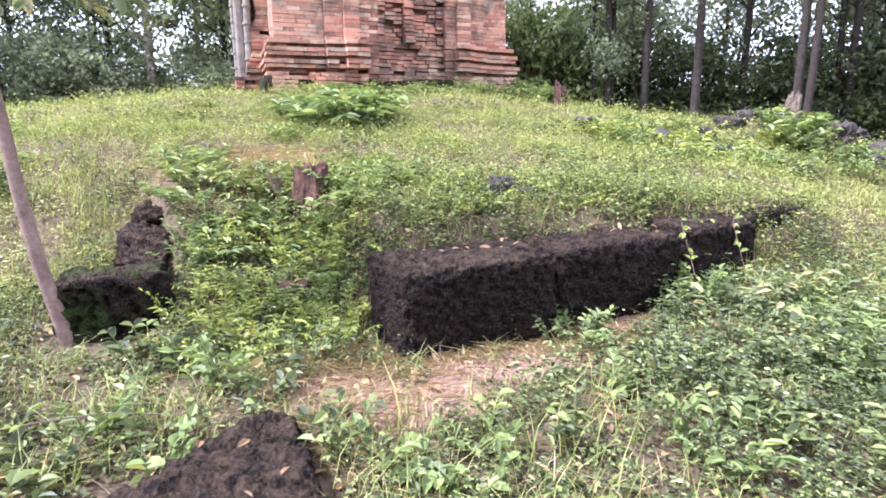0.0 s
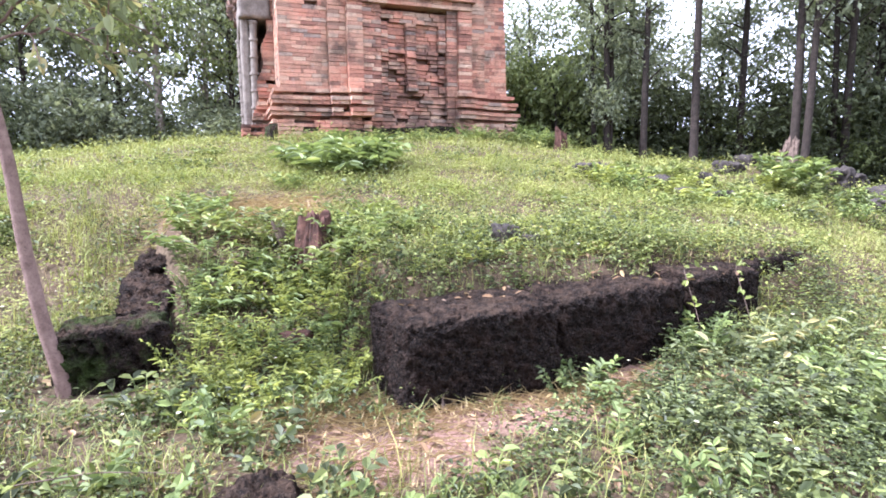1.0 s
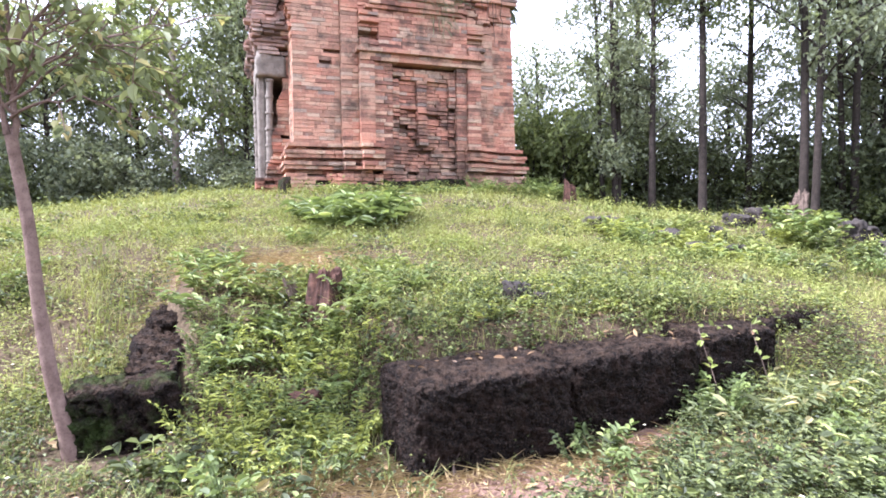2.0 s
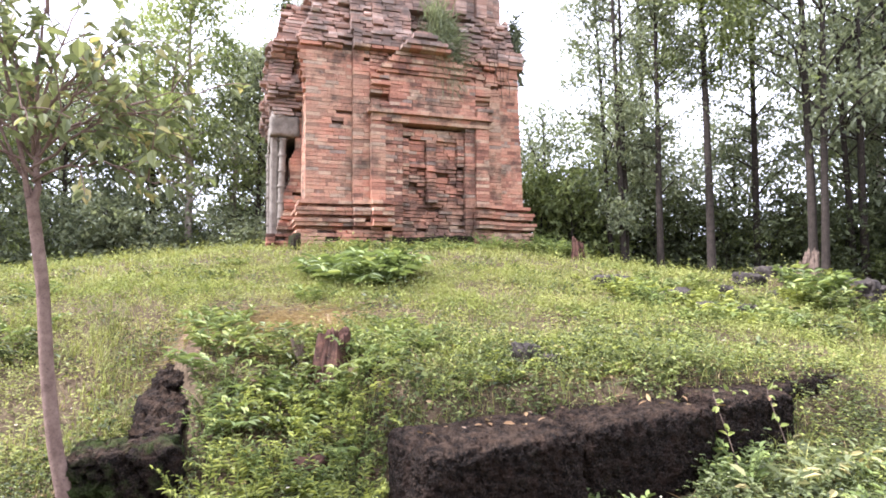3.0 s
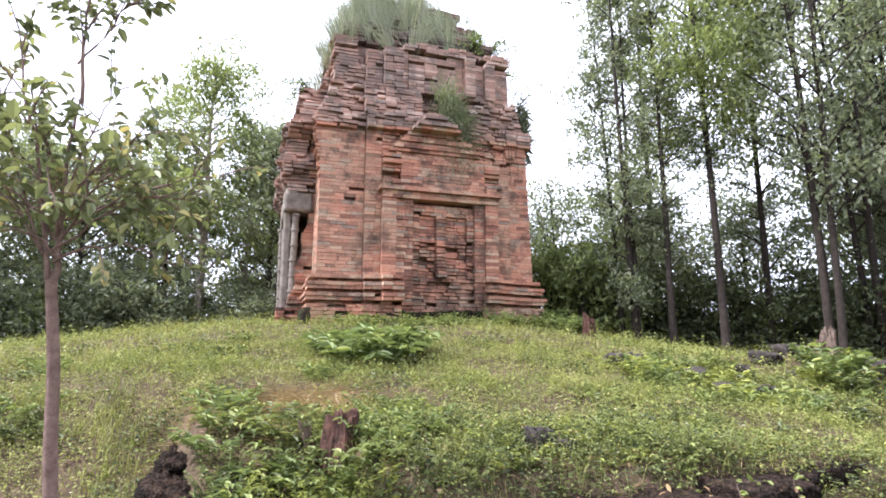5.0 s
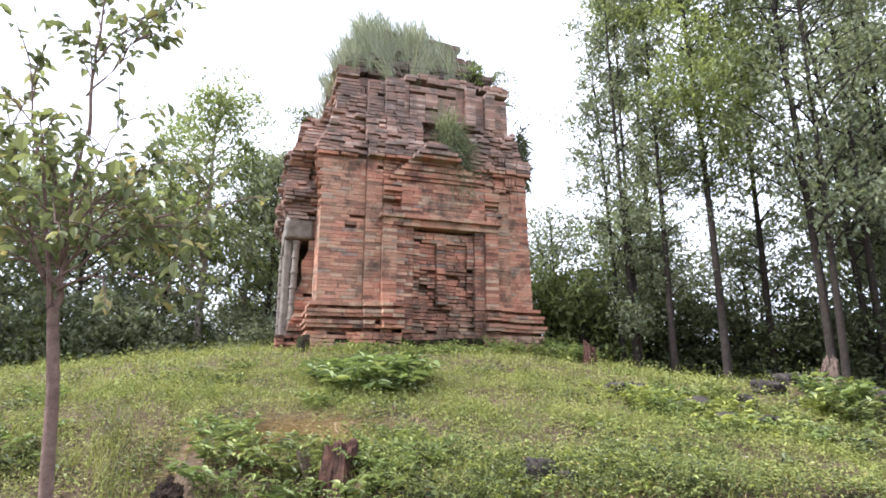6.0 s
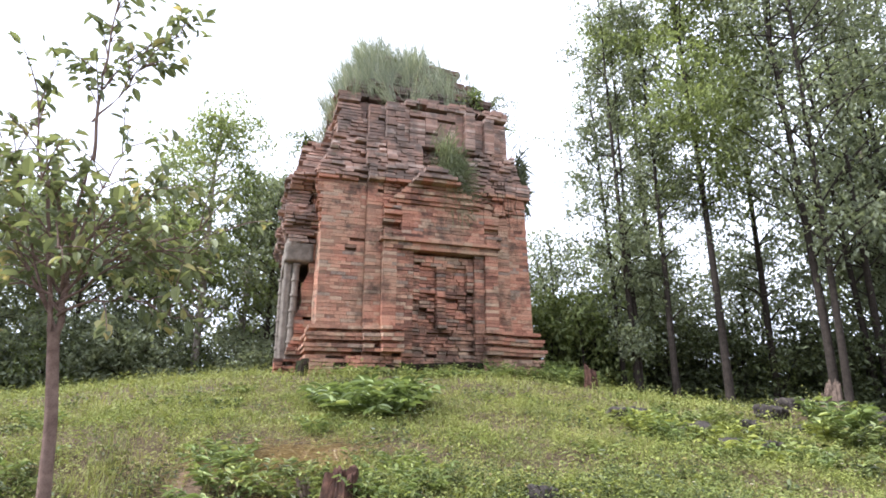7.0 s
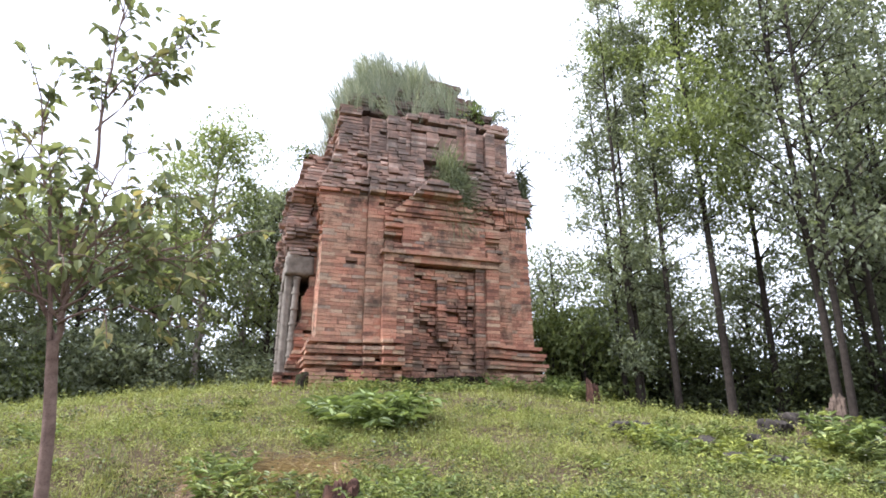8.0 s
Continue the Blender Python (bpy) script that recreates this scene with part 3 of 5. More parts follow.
def build_tower():
    r = random.Random(11)
    tower = thing("temple_tower", 0, 0, 0)
    tagged(tower, "ruined red brick temple tower with false door and overgrown roof", "temple")

    def front(s, o, z):
        return (s, V0 - o, z)

    def left(s, o, z):
        return (U0 - o, s, z)

    def right(s, o, z):
        return (U1 + o - taper(z), s, z)

    def back(s, o, z):
        return (s, V1 + o, z)

    def in_door(s, z):
        return 2.74 < s < 4.55 and 2.2 < z < 4.72

    v, f, singles = lay_bricks(front_zones, front, 1.95, 10.3, r, in_door)
    walls = {}
    cut_low = [q for q in f if v[q[0]][2] < 6.25]
    cut_high = [q for q in f if 6.25 <= v[q[0]][2] < 8.53]
    cut_roof = [q for q in f if v[q[0]][2] >= 8.53]
    for nm, fs, lab, mt in (("front_wall", cut_low, "orange-red brick front wall with pilasters", BRICK), ("upper_storey", cut_high, "weathered blackened brick upper storey", OLD_BRICK), ("roof_mass", cut_roof, "blackened brick rubble of the fallen roof", ROOF_BRICK)):
        fs = np.array(fs)
        used, inv = np.unique(fs, return_inverse=True)
        me = mesh_from(nm, np.array(v)[used], [inv.reshape(fs.shape)], mt)
        walls[nm] = tagged(part(nm, me, tower, lab), kind="stuff")
    side = plain_zones(V0, V1)

    def left_zones(z):
        base = [q for q in side(z)]
        if z < 5.2:      # the doorway leaves the middle open
            return tuple(q for q in base if not 12.9 < 0.5 * (q[0] + q[1]) < 15.1)
        return tuple((a, b, o + (0.0 if z > 6.2 else 0.05), 0.9) for a, b, o, _ in base)
    for nm, zones, place in (("left_wall", left_zones, left), ("right_wall", side, right), ("back_wall", plain_zones(U0, U1), back)):
        vv, ff, _ = lay_bricks(zones, place, 1.95, 10.3, r)
        me = mesh_from(nm, vv, [ff], BRICK)
        me.materials.append(OLD_BRICK)
        me.materials.append(ROOF_BRICK)
        for q in me.polygons:
            q.material_index = (q.center.z > 6.3) + (q.center.z > 8.53)
        tagged(part(nm, me, tower, "red brick wall of the tower"), kind="stuff")
    # solid core behind the bricks
    bm = bmesh.new()
    rings = []
    levels = [1.7, 6.2, 6.25, 6.6, 6.65, 7.3, 7.36, 8.28, 8.3, 8.5, 8.54, 8.8, 9.1, 9.4, 9.7, 10.0, 10.3]
    for z in levels:
        w = inset(z) + (0.13 if z < 7.2 else 0.34)
        rings.append([bm.verts.new(p) for p in ((U0 + w, V0 + w, z), (U1 - w - taper(z), V0 + w, z), (U1 - w - taper(z), V1 - w, z), (U0 + w, V1 - w, z))])
    for a, b in zip(rings, rings[1:]):
        for i in range(4):
            bm.faces.new((a[i], a[(i + 1) % 4], b[(i + 1) % 4], b[i]))
    bm.faces.new(rings[-1])
    part("core", bm_mesh("core", bm, OLD_BRICK), tower, "dark brick core behind the facing")

    # porch with its doorway on the side
    vv, ff = [], []
    rp = random.Random(5)

    def porch_near(z):
        edge = 0.5 + 0.17 * (z - 2.2) + 0.04 * math.sin(z * 9)
        if z < 2.5:
            return ((0.3, 1.05, 0.1, 0.8),)
        if z < 5.0:
            m = MOULD[int((z - 2.48) / COURSE) % 8] * 0.6 if z < 3.06 else 0
            return ((min(edge, 0.97), 1.06, m, 0.3),)
        return ((0.72 - 0.42 * min(1, (z - 5.0) / 0.35) + 0.2 * max(0, z - 6.0), 1.05, 0.12 + 0.15 * math.sin(z * 7), 1.0),)

    def at_porch(s, o, z):
        return (s, 12.62 - o + inset(z), z)
    vv, ff, _ = lay_bricks(porch_near, at_porch, 1.95, 7.6, rp)
    porch = mesh_from("porch_wall", vv, [ff], BRICK)
    porch.materials.append(OLD_BRICK)
    for q in porch.polygons:
        q.material_index = int(q.center.z > 5.0)
    tagged(part("porch_wall", porch, tower, "broken brick side of the entrance porch"), kind="stuff")

    def porch_face(z):
        if z < 5.0:
            return ((14.9, 15.6, 0.0, 0.6),)
        return tuple((12.5 + 0.62 * i, 13.12 + 0.62 * i, 0.06 * math.sin(3 * i + 5 * z), 1.0) for i in range(5))

    def at_face(s, o, z):
        lean = (0.5 if z < 5 else 0.3) + 0.3 * max(0, z - 6.0) + 0.25 * max(0, 5.5 - z) * (z > 5)
        return (lean - o, s, z)
    vv, ff, _ = lay_bricks(porch_face, at_face, 1.95, 8.0, rp)
    tagged(part("porch_pediment", mesh_from("porch_pediment", vv, [ff], OLD_BRICK), tower, "crumbling brick pediment over the doorway"), kind="stuff")
    part("porch_core", rough_block("porch_core", (0.5, 2.5, 2.2), OLD_BRICK, rp, 0.06, 0.12, 0.16), tower, at=pose(1.0, 14.05, 5.15))

    # ringed colonnettes, jamb and lintel of sandstone
    def colonnette():
        pts, rad = [], []
        z = 0.0
        for i in range(14):
            hgt = 0.17
            for dz, q in ((0.0, 0.068), (0.085, 0.068), (0.09, 0.085), (0.115, 0.088), (0.14, 0.085), (0.145, 0.068)):
                pts.append((0, 0, z + dz))
                rad.append((q if i % 2 else 0.07) * (1.1 if i in (0, 7, 13) else 1))
            z += hgt
        t = Tubes()
        t.add(np.array(pts) + np.array([[1e-4 * (i % 2), 0, 0] for i in range(len(pts))]), rad, 12)
        return mesh_from("colonnette", np.concatenate(t.v), [np.concatenate(t.f)], SANDSTONE)
    col = colonnette()
    part("colonnette", col, tower, "ringed grey sandstone colonnette", at=pose(0.6, 12.72, 2.2, 0, 1.0))
    part("colonnette", col, tower, "ringed grey sandstone colonnette", at=pose(0.44, 14.7, 2.24, 0, -0.5))
    jamb = rough_block("door_jamb", (0.16, 0.2, 2.45), SANDSTONE, rp, 0.003, 0.015, 0.12)
    part("door_jamb", jamb, tower, "plain grey sandstone door jamb", at=pose(0.47, 12.86, 2.2))
    part("door_jamb", jamb, tower, "plain grey sandstone door jamb", at=pose(0.5, 14.5, 2.2))
    part("door_lintel", rough_block("door_lintel", (0.62, 2.4, 0.44), SANDSTONE, rp, 0.02, 0.04, 0.08), tower, "weathered sandstone lintel over the doorway", at=pose(0.68, 13.75, 4.58))
    # Unseen slab added across the doorway to shut light out of the porch
    part("door_infill", rough_block("door_infill", (0.12, 1.7, 2.5), ROOF_BRICK, rp, 0.01, 0.02, 0.2), tower, "added unseen slab across the doorway, keeping the porch dark", at=pose(0.56, 13.78, 2.15))
    part("lintel_block", rough_block("lintel_block", (0.34, 0.5, 0.66), SANDSTONE, rp, 0.05, 0.09, 0.06), tower, "eroded sandstone block above the lintel", at=pose(0.55, 12.82, 4.86, 0, 12))
    part("foundation", rough_block("foundation", (U1 - U0 + 0.5, V1 - V0 + 0.5, 0.62), LATERITE_MOSSY, rp, 0.04, 0.06, 0.14), tower, "mossy dark foundation course", at=pose((U0 + U1) / 2, (V0 + V1) / 2, 1.78))

    # bricks of the false door, one by one
    shapes = []
    for i in range(6):
        bm = bmesh.new()
        bmesh.ops.create_cube(bm, size=1)
        bmesh.ops.bevel(bm, geom=bm.edges[:], offset=0.035, segments=1, affect="EDGES")
        for q in bm.verts:
            q.co += Vector((r.uniform(-1, 1) * 0.03, r.uniform(-1, 1) * 0.05, r.uniform(-1, 1) * 0.05))
        shapes.append(bm_mesh("brick", bm, BRICK_PIECE))
    for a, b, o, z0, z1 in singles:
        m = Matrix.Translation(((a + b) / 2, V0 - o + 0.1, (z0 + z1) / 2)) @ pose(0, 0, 0, r.uniform(-2, 2), 0, r.uniform(-2.5, 2.5)) @ Matrix.Diagonal((b - a, 0.2, z1 - z0, 1))
        part("brick", r.choice(shapes), walls["front_wall"], at=m)
    return tower


build_tower()

# ---- laterite enclosure wall ----
rb = random.Random(3)


def laterite_block(label, u, v, z, size, turn=0, tilt=(0, 0), mat=None, cut=None, wear=0.022):
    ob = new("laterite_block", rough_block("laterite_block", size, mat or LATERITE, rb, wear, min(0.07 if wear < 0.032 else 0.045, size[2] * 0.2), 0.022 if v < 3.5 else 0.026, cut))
    ob.matrix_basis = SITE @ pose(u, v, z, tilt[0], tilt[1], turn)
    tagged(ob, label, "stone block", "laterite wall blocks")
    return ob


laterite_block("long pitted black laterite wall block on bare soil", 1.27, 3.07, -0.13, (1.0, 0.58, 0.74), 6)
laterite_block("pitted black laterite wall block beside a joint", 2.34, 3.24, -0.1, (1.04, 0.56, 0.72), 4, (0, -2))
laterite_block("worn laterite wall block under a creeping vine", 3.25, 3.36, 0.0, (0.78, 0.6, 0.66), 9, (0, 1))
laterite_block("low laterite block sunk into weedy earth", 4.1, 3.66, 0.1, (0.95, 0.6, 0.58), 14, (0, -2))
laterite_block("mossy dark laterite block beside a sapling", -0.68, 3.98, -0.2, (0.58, 0.5, 0.7), 4, (3, -1), LATERITE_MOSSY, None, 0.04)
laterite_block("dark laterite block in a side row", -0.56, 4.62, -0.33, (0.34, 0.98, 0.92), -3, (7, 2), None, None, 0.055)
laterite_block("broken laterite block at the top of the side row", -0.47, 5.3, -0.09, (0.33, 0.9, 0.88), 2, (9, -2), None, None, 0.06)
laterite_block("small broken laterite lump ending the side row", -0.36, 5.84, 0.44, (0.44, 0.36, 0.52), 14, (4, -5), DARK_STONE, None, 0.04)
laterite_block("tilted slab of coarse black laterite with a broken corner", -0.17, 1.72, -0.2, (0.8, 1.22, 0.42), 3, (-3, 2), None, (Vector((-0.05, 0.3, 0)), Vector((-0.62, 0.78, 0))), 0.03)

# ---- scattered stones ----


def rubble(label, u, v, size, turn=0, tilt=(0, 0), sink=0.35, mat=None):
    ob = new("rubble_stone", rough_block("rubble_stone", size, mat or DARK_STONE, rb, 0.1 * max(size[:2]), 0.22 * min(size), max(0.025, size[0] / 16)))
    ob.matrix_basis = SITE @ pose(u, v, float(ground_height(u, v)) - sink * size[2], tilt[0], tilt[1], turn)
    tagged(ob, label, "stone", "fallen stones")
    return ob


rubble("small dark stone half hidden in grass", 1.98, 3.95, (0.2, 0.16, 0.24), 20)
rubble("small dark stone half hidden in grass", 2.16, 3.9, (0.16, 0.12, 0.16), -30)
rubble("reddish clod over a small hollow", 0.36, 3.72, (0.2, 0.16, 0.2), 20, (5, 0), 0.4, DEAD_WOOD)
rubble("flat dark slab lying in grass", 4.66, 6.75, (0.62, 0.36, 0.3), -12, (4, 9), 0.45)
rubble("dark rubble stone among weeds", 4.95, 5.3, (0.3, 0.22, 0.24), 15)
rubble("dark rubble stone among weeds", 5.95, 5.95, (0.36, 0.26, 0.3), 40)
rubble("dark rubble stone among weeds", 5.5, 5.25, (0.26, 0.2, 0.2), -20)
rubble("dark rubble stone among weeds", 5.15, 6.1, (0.5, 0.3, 0.16), -8, (0, 0), 0.5)
for uu, vv, ss in ((7.4, 7.0, 0.5), (7.9, 6.6, 0.42), (8.2, 7.2, 0.6), (8.7, 6.3, 0.7), (9.3, 6.5, 0.6), (8.9, 5.6, 0.5), (8.0, 5.2, 0.42), (7.2, 6.3, 0.3), (9.5, 5.9, 0.7)):
    rubble("grey-black stone in a heap of rubble", uu, vv, (ss, ss * 0.75, ss * 0.62), uu * 77 % 90, (rb.uniform(-8, 8), rb.uniform(-8, 8)), 0.58)


# ---- dead stumps ----
def stump(label, u, v, radius, height, r, mat, lean=(0, 0)):
    """A rotten stump: a fluted shell with a torn, splintered top."""
    n, rings = 40, 12
    ph = [r.uniform(0, 6.28) for _ in range(8)]
    verts, faces = [], []
    for j in range(rings + 1):
        t = j / rings
        for i in range(n):
            a = 2 * math.pi * i / n
            fl = 1 + 0.16 * math.sin(3 * a + ph[0]) + 0.1 * math.sin(7 * a + ph[1]) + 0.06 * math.sin(13 * a + ph[2] + 3 * t)
            q = radius * fl * (1.25 - 0.45 * t ** 0.6)
            top = height * (0.8 + 0.15 * math.sin(a + ph[3]) + 0.08 * math.sin(5 * a + ph[4]) + 0.07 * math.sin(17 * a + ph[5]))
            verts.append((q * math.cos(a), q * math.sin(a), -0.15 + (top + 0.15) * t))
    for j in range(rings + 1):     # hollow inside
        t = 1 - j / rings
        for i in range(n):
            x, y, z = verts[rings * n + i]
            verts.append((x * (0.62 - 0.3 * (1 - t)), y * (0.62 - 0.3 * (1 - t)), z * (0.45 + 0.5 * t)))
    for j in range(2 * rings + 1):
        for i in range(n):
            faces.append((j * n + i, j * n + (i + 1) % n, (j + 1) * n + (i + 1) % n, (j + 1) * n + i))
    ob = new("tree_stump", mesh_from("tree_stump", verts, [np.array(faces), np.array([[(2 * rings + 1) * n + i for i in range(n)]])], mat))
    ob.matrix_basis = SITE @ pose(u, v, float(ground_height(u, v)), *lean, 0)
    tagged(ob, label, "tree stump", "dead stumps")
    return ob


stump("rotten reddish tree stump with a splintered top", 0.61, 4.43, 0.13, 0.29, random.Random(2), DEAD_WOOD, (-4, 3))
stump("pale splinter of dead wood beside a stump", 0.42, 4.6, 0.05, 0.24, random.Random(8), GREY_WOOD, (0, -20))
stump("grey splintered dead tree stump among rubble", 8.55, 6.85, 0.12, 0.5, random.Random(4), GREY_WOOD, (0, 6))
stump("grey splintered dead tree stump among rubble", 8.35, 6.9, 0.06, 0.34, random.Random(6), GREY_WOOD, (0, 18))
stump("reddish stump near the temple", 6.35, 10.2, 0.14, 0.45, random.Random(9), DEAD_WOOD)


# ---- sapling ----
def sapling():
    r = np.random.default_rng(21)
    ob = thing("sapling", -0.93, 3.72, float(ground_height(-0.93, 3.72)))
    tagged(ob, "slender sapling with thin brown trunk and broad green leaves", "tree")
    path = np.array([(0.03, 0, -0.1), (0.0, 0.0, 0.15), (-0.06, 0.01, 0.45), (-0.105, 0.01, 0.85), (-0.135, 0.01, 1.3), (-0.2, 0.01, 1.78)])
    t = np.linspace(0, 5, 26)
    fine = np.stack([np.interp(t, range(6), path[:, k]) for k in range(3)], 1)
    fine[1:-1] = (fine[:-2] + 2 * fine[1:-1] + fine[2:]) / 4
    tr = Tubes()
    tr.add(fine, np.linspace(0.043, 0.03, 26), 12)
    part("trunk", tr.mesh("trunk", SAP_BARK), ob, "bare brown trunk")
    tips = []
    top = path[-1]

    def limb(start, end, r0, sag=0.0, twigs=5):
        k = np.linspace(0, 1, 12)[:, None]
        p = start + (end - start) * k + np.array([0, 0, 1.0]) * sag * np.sin(k * math.pi) + np.cumsum(r.normal(0, 0.012, (12, 3)), 0)
        limbs, twigs_of = Tubes(), []
        limbs.add(p, np.linspace(r0, r0 * 0.3, 12), 6)
        for j in range(twigs):
            q = p[3 + int((j + r.random()) * 8.5 / twigs)]
            d = unit(np.array(end - start) / np.linalg.norm(end - start) * 0.6 + r.normal(0, 0.55, 3))
            e = q + d * r.uniform(0.16, 0.42)
            k2 = np.linspace(0, 1, 6)[:, None]
            tw = q + (e - q) * k2 + np.array([0, 0, 1.0]) * 0.03 * np.sin(k2 * 3)
            twigs_of.append(Tubes())
            twigs_of[-1].add(tw, np.linspace(0.005, 0.002, 6), 4)
            for w in np.linspace(0.3, 1, r.integers(6, 10)):
                tips.append((q + (e - q) * w, d))
        bough = part("branch", limbs.mesh("branch", SAP_BARK), ob)
        for q in twigs_of:
            part("twig", q.mesh("twig", SAP_BARK), bough)
        return p
    lead = limb(top, np.array((-0.22, 0.03, 2.85)), 0.02, 0, 5)
    shoot = limb(lead[-1], np.array((-0.24, 0.03, 4.15)), 0.012, 0, 17)
    limb(top, np.array((-0.47, 0.03, 3.35)), 0.014, 0, 16)
    limb(shoot[4], np.array((0.18, 0.15, 3.95)), 0.007, 0.05, 10)
    limb(shoot[2], np.array((0.1, -0.05, 3.55)), 0.007, 0.05, 9)
    for e, sg, tw in (((0.6, 0.18, 2.5), 0.12, 9), ((0.3, -0.12, 2.75), 0.1, 9), ((0.5, 0.18, 2.08), 0.15, 9), ((0.36, -0.22, 1.85), 0.14, 8), ((-0.75, -0.02, 2.35), 0.1, 9), ((-0.6, -0.22, 1.9), 0.12, 8),
                      ((-0.7, 0.18, 3.0), 0.1, 9), ((0.0, 0.18, 3.1), 0.1, 8), ((0.22, -0.22, 2.4), 0.1, 9), ((0.55, -0.02, 2.25), 0.15, 9), ((-0.35, -0.3, 2.5), 0.1, 9), ((-0.95, 0.2, 2.7), 0.12, 8), ((0.05, 0.4, 2.45), 0.1, 8), ((-0.2, -0.35, 2.15), 0.1, 9)):
        limb(top + np.array((0, 0, r.uniform(-0.05, 0.5))), np.array(e), 0.009, sg, tw)
    base = np.array([p for p, _ in tips])
    along = unit(np.array([d for _, d in tips]) * 0.5 + r.normal(0, 0.6, (len(tips), 3)) - np.array([0, 0, 0.35]))
    up = unit(r.normal(0, 0.35, (len(tips), 3)) + np.array([0, 0, 1.0]))
    ln = r.uniform(0.045, 0.115, len(tips))
    v, f = leaf_arrays(base, along, up, ln, ln * r.uniform(0.5, 0.62, len(tips)))
    part("crown", mesh_from("crown", v, [f], SAP_LEAF), ob, "broad ovate green leaves, a few yellowing")["kind"] = "stuff"
    return ob


sapling()


# ---- trees ----
def tree_meshes(height, radius, crown_from, spread, leaves, leaf_len, seed, leaf_mat, bark, columnar=True, forks=1, limbs_n=26):
    r = np.random.default_rng(seed)
    wood = Tubes()
    centres = []
    for k in range(forks):
        n = 22
        t = np.linspace(0, 1, n)
        hh = height * (1 - 0.08 * k)
        off = np.array([0.22 * k * math.cos(seed + k), 0.22 * k * math.sin(seed + k), 0])
        wob = np.cumsum(r.normal(0, 0.035, (n, 3)), 0) * np.array([1, 1, 0])
        p = off[None] + np.stack((0 * t, 0 * t, t * hh - 0.3), 1) + wob * t[:, None] + off[None] * t[:, None] * 2
        wood.add(p, radius * (1.0 - 0.86 * t) * (1 + 0.5 * np.exp(-t * 40)) * (0.85 if k else 1), 9)
        for j in range(limbs_n):
            q = crown_from + (1 - crown_from) * (j + r.random()) / limbs_n
            i = min(n - 1, int(q * (n - 1)))
            a = r.uniform(0, 2 * math.pi)
            shape = (math.sin(math.pi * min(1, 0.18 + 0.82 * (q - crown_from) / (1 - crown_from))) ** 0.6) if columnar else (1.15 - (q - crown_from) / (1 - crown_from)) ** 0.5
            ln = spread * max(0.25, shape) * r.uniform(0.6, 1.15)
            e = p[i] + np.array([math.cos(a) * ln, math.sin(a) * ln, ln * r.uniform(0.15, 0.9)])
            kk = np.linspace(0, 1, 6)[:, None]
            lp = p[i] + (e - p[i]) * kk + np.array([0, 0, 1]) * 0.12 * ln * np.sin(kk * math.pi)
            wood.add(lp, radius * np.linspace(0.26, 0.05, 6), 5)
            for w in (0.45, 0.7, 0.9, 1.05):
                centres.append(p[i] + (e - p[i]) * w + r.normal(0, 0.12 * spread, 3))
    centres = np.array(centres)
    pick = r.integers(0, len(centres), leaves)
    base = centres[pick] + r.normal(0, 1, (leaves, 3)) * np.array([0.15, 0.15, 0.11]) * spread * r.uniform(0.5, 1.2, (len(centres), 1))[pick]
    along = r.normal(0, 1, (leaves, 3)) - np.array([0, 0, 0.7])
    up = unit(r.normal(0, 0.6, (leaves, 3)) + np.array([0, 0, 1.0]))
    ln = leaf_len * r.uniform(0.65, 1.25, leaves)
    v, f = card_arrays(base, along, up, ln, ln * 0.48)
    return wood.mesh("trunk", bark), mesh_from("crown", v, [f], leaf_mat)


def tree(label, group, meshes, u, v, turn=0, scale=1.0, tall=1.0):
    ob = thing("tree", u, v, float(ground_height(u, v)) - 0.05, turn)
    ob.matrix_basis = ob.matrix_basis @ Matrix.Diagonal((scale, scale, scale * tall, 1))
    part("trunk", meshes[0], ob)
    part("crown", meshes[1], ob)
    tagged(ob, label, "tree", group)
    return ob


SLIM_A = tree_meshes(13, 0.085, 0.13, 1.3, 15000, 0.12, 31, TREE_LEAF, BARK, True, 3, 30)
SLIM_B = tree_meshes(14, 0.1, 0.22, 1.35, 10500, 0.12, 32, TREE_LEAF, BARK, True, 1, 44)
SLIM_C = tree_meshes(15, 0.1, 0.36, 2.1, 30000, 0.13, 33, TREE_LEAF_FRESH, BARK, True, 1, 52)
SLIM_D = tree_meshes(15, 0.1, 0.26, 2.3, 11000, 0.14, 38, TREE_LEAF, BARK, True, 2, 34)
BROAD_A = tree_meshes(10.5, 0.15, 0.3, 2.2, 10000, 0.165, 34, TREE_LEAF_FRESH, BARK_PALE, False, 1, 40)
BROAD_B = tree_meshes(8, 0.12, 0.1, 2.2, 7800, 0.18, 35, TREE_LEAF, BARK, False, 2, 30)
UNDER = tree_meshes(3.4, 0.05, 0.05, 1.5, 3900, 0.175, 36, TREE_LEAF, BARK, False, 3, 16)
UNDER_SHADE_DARK = tree_meshes(3.4, 0.05, 0.05, 1.5, 3900, 0.175, 39, SHADE_DARK_LEAF, BARK, False, 3, 16)
UNDER_FRESH = tree_meshes(3.0, 0.05, 0.05, 1.4, 4200, 0.155, 37, TREE_LEAF_FRESH, BARK, False, 3, 14)

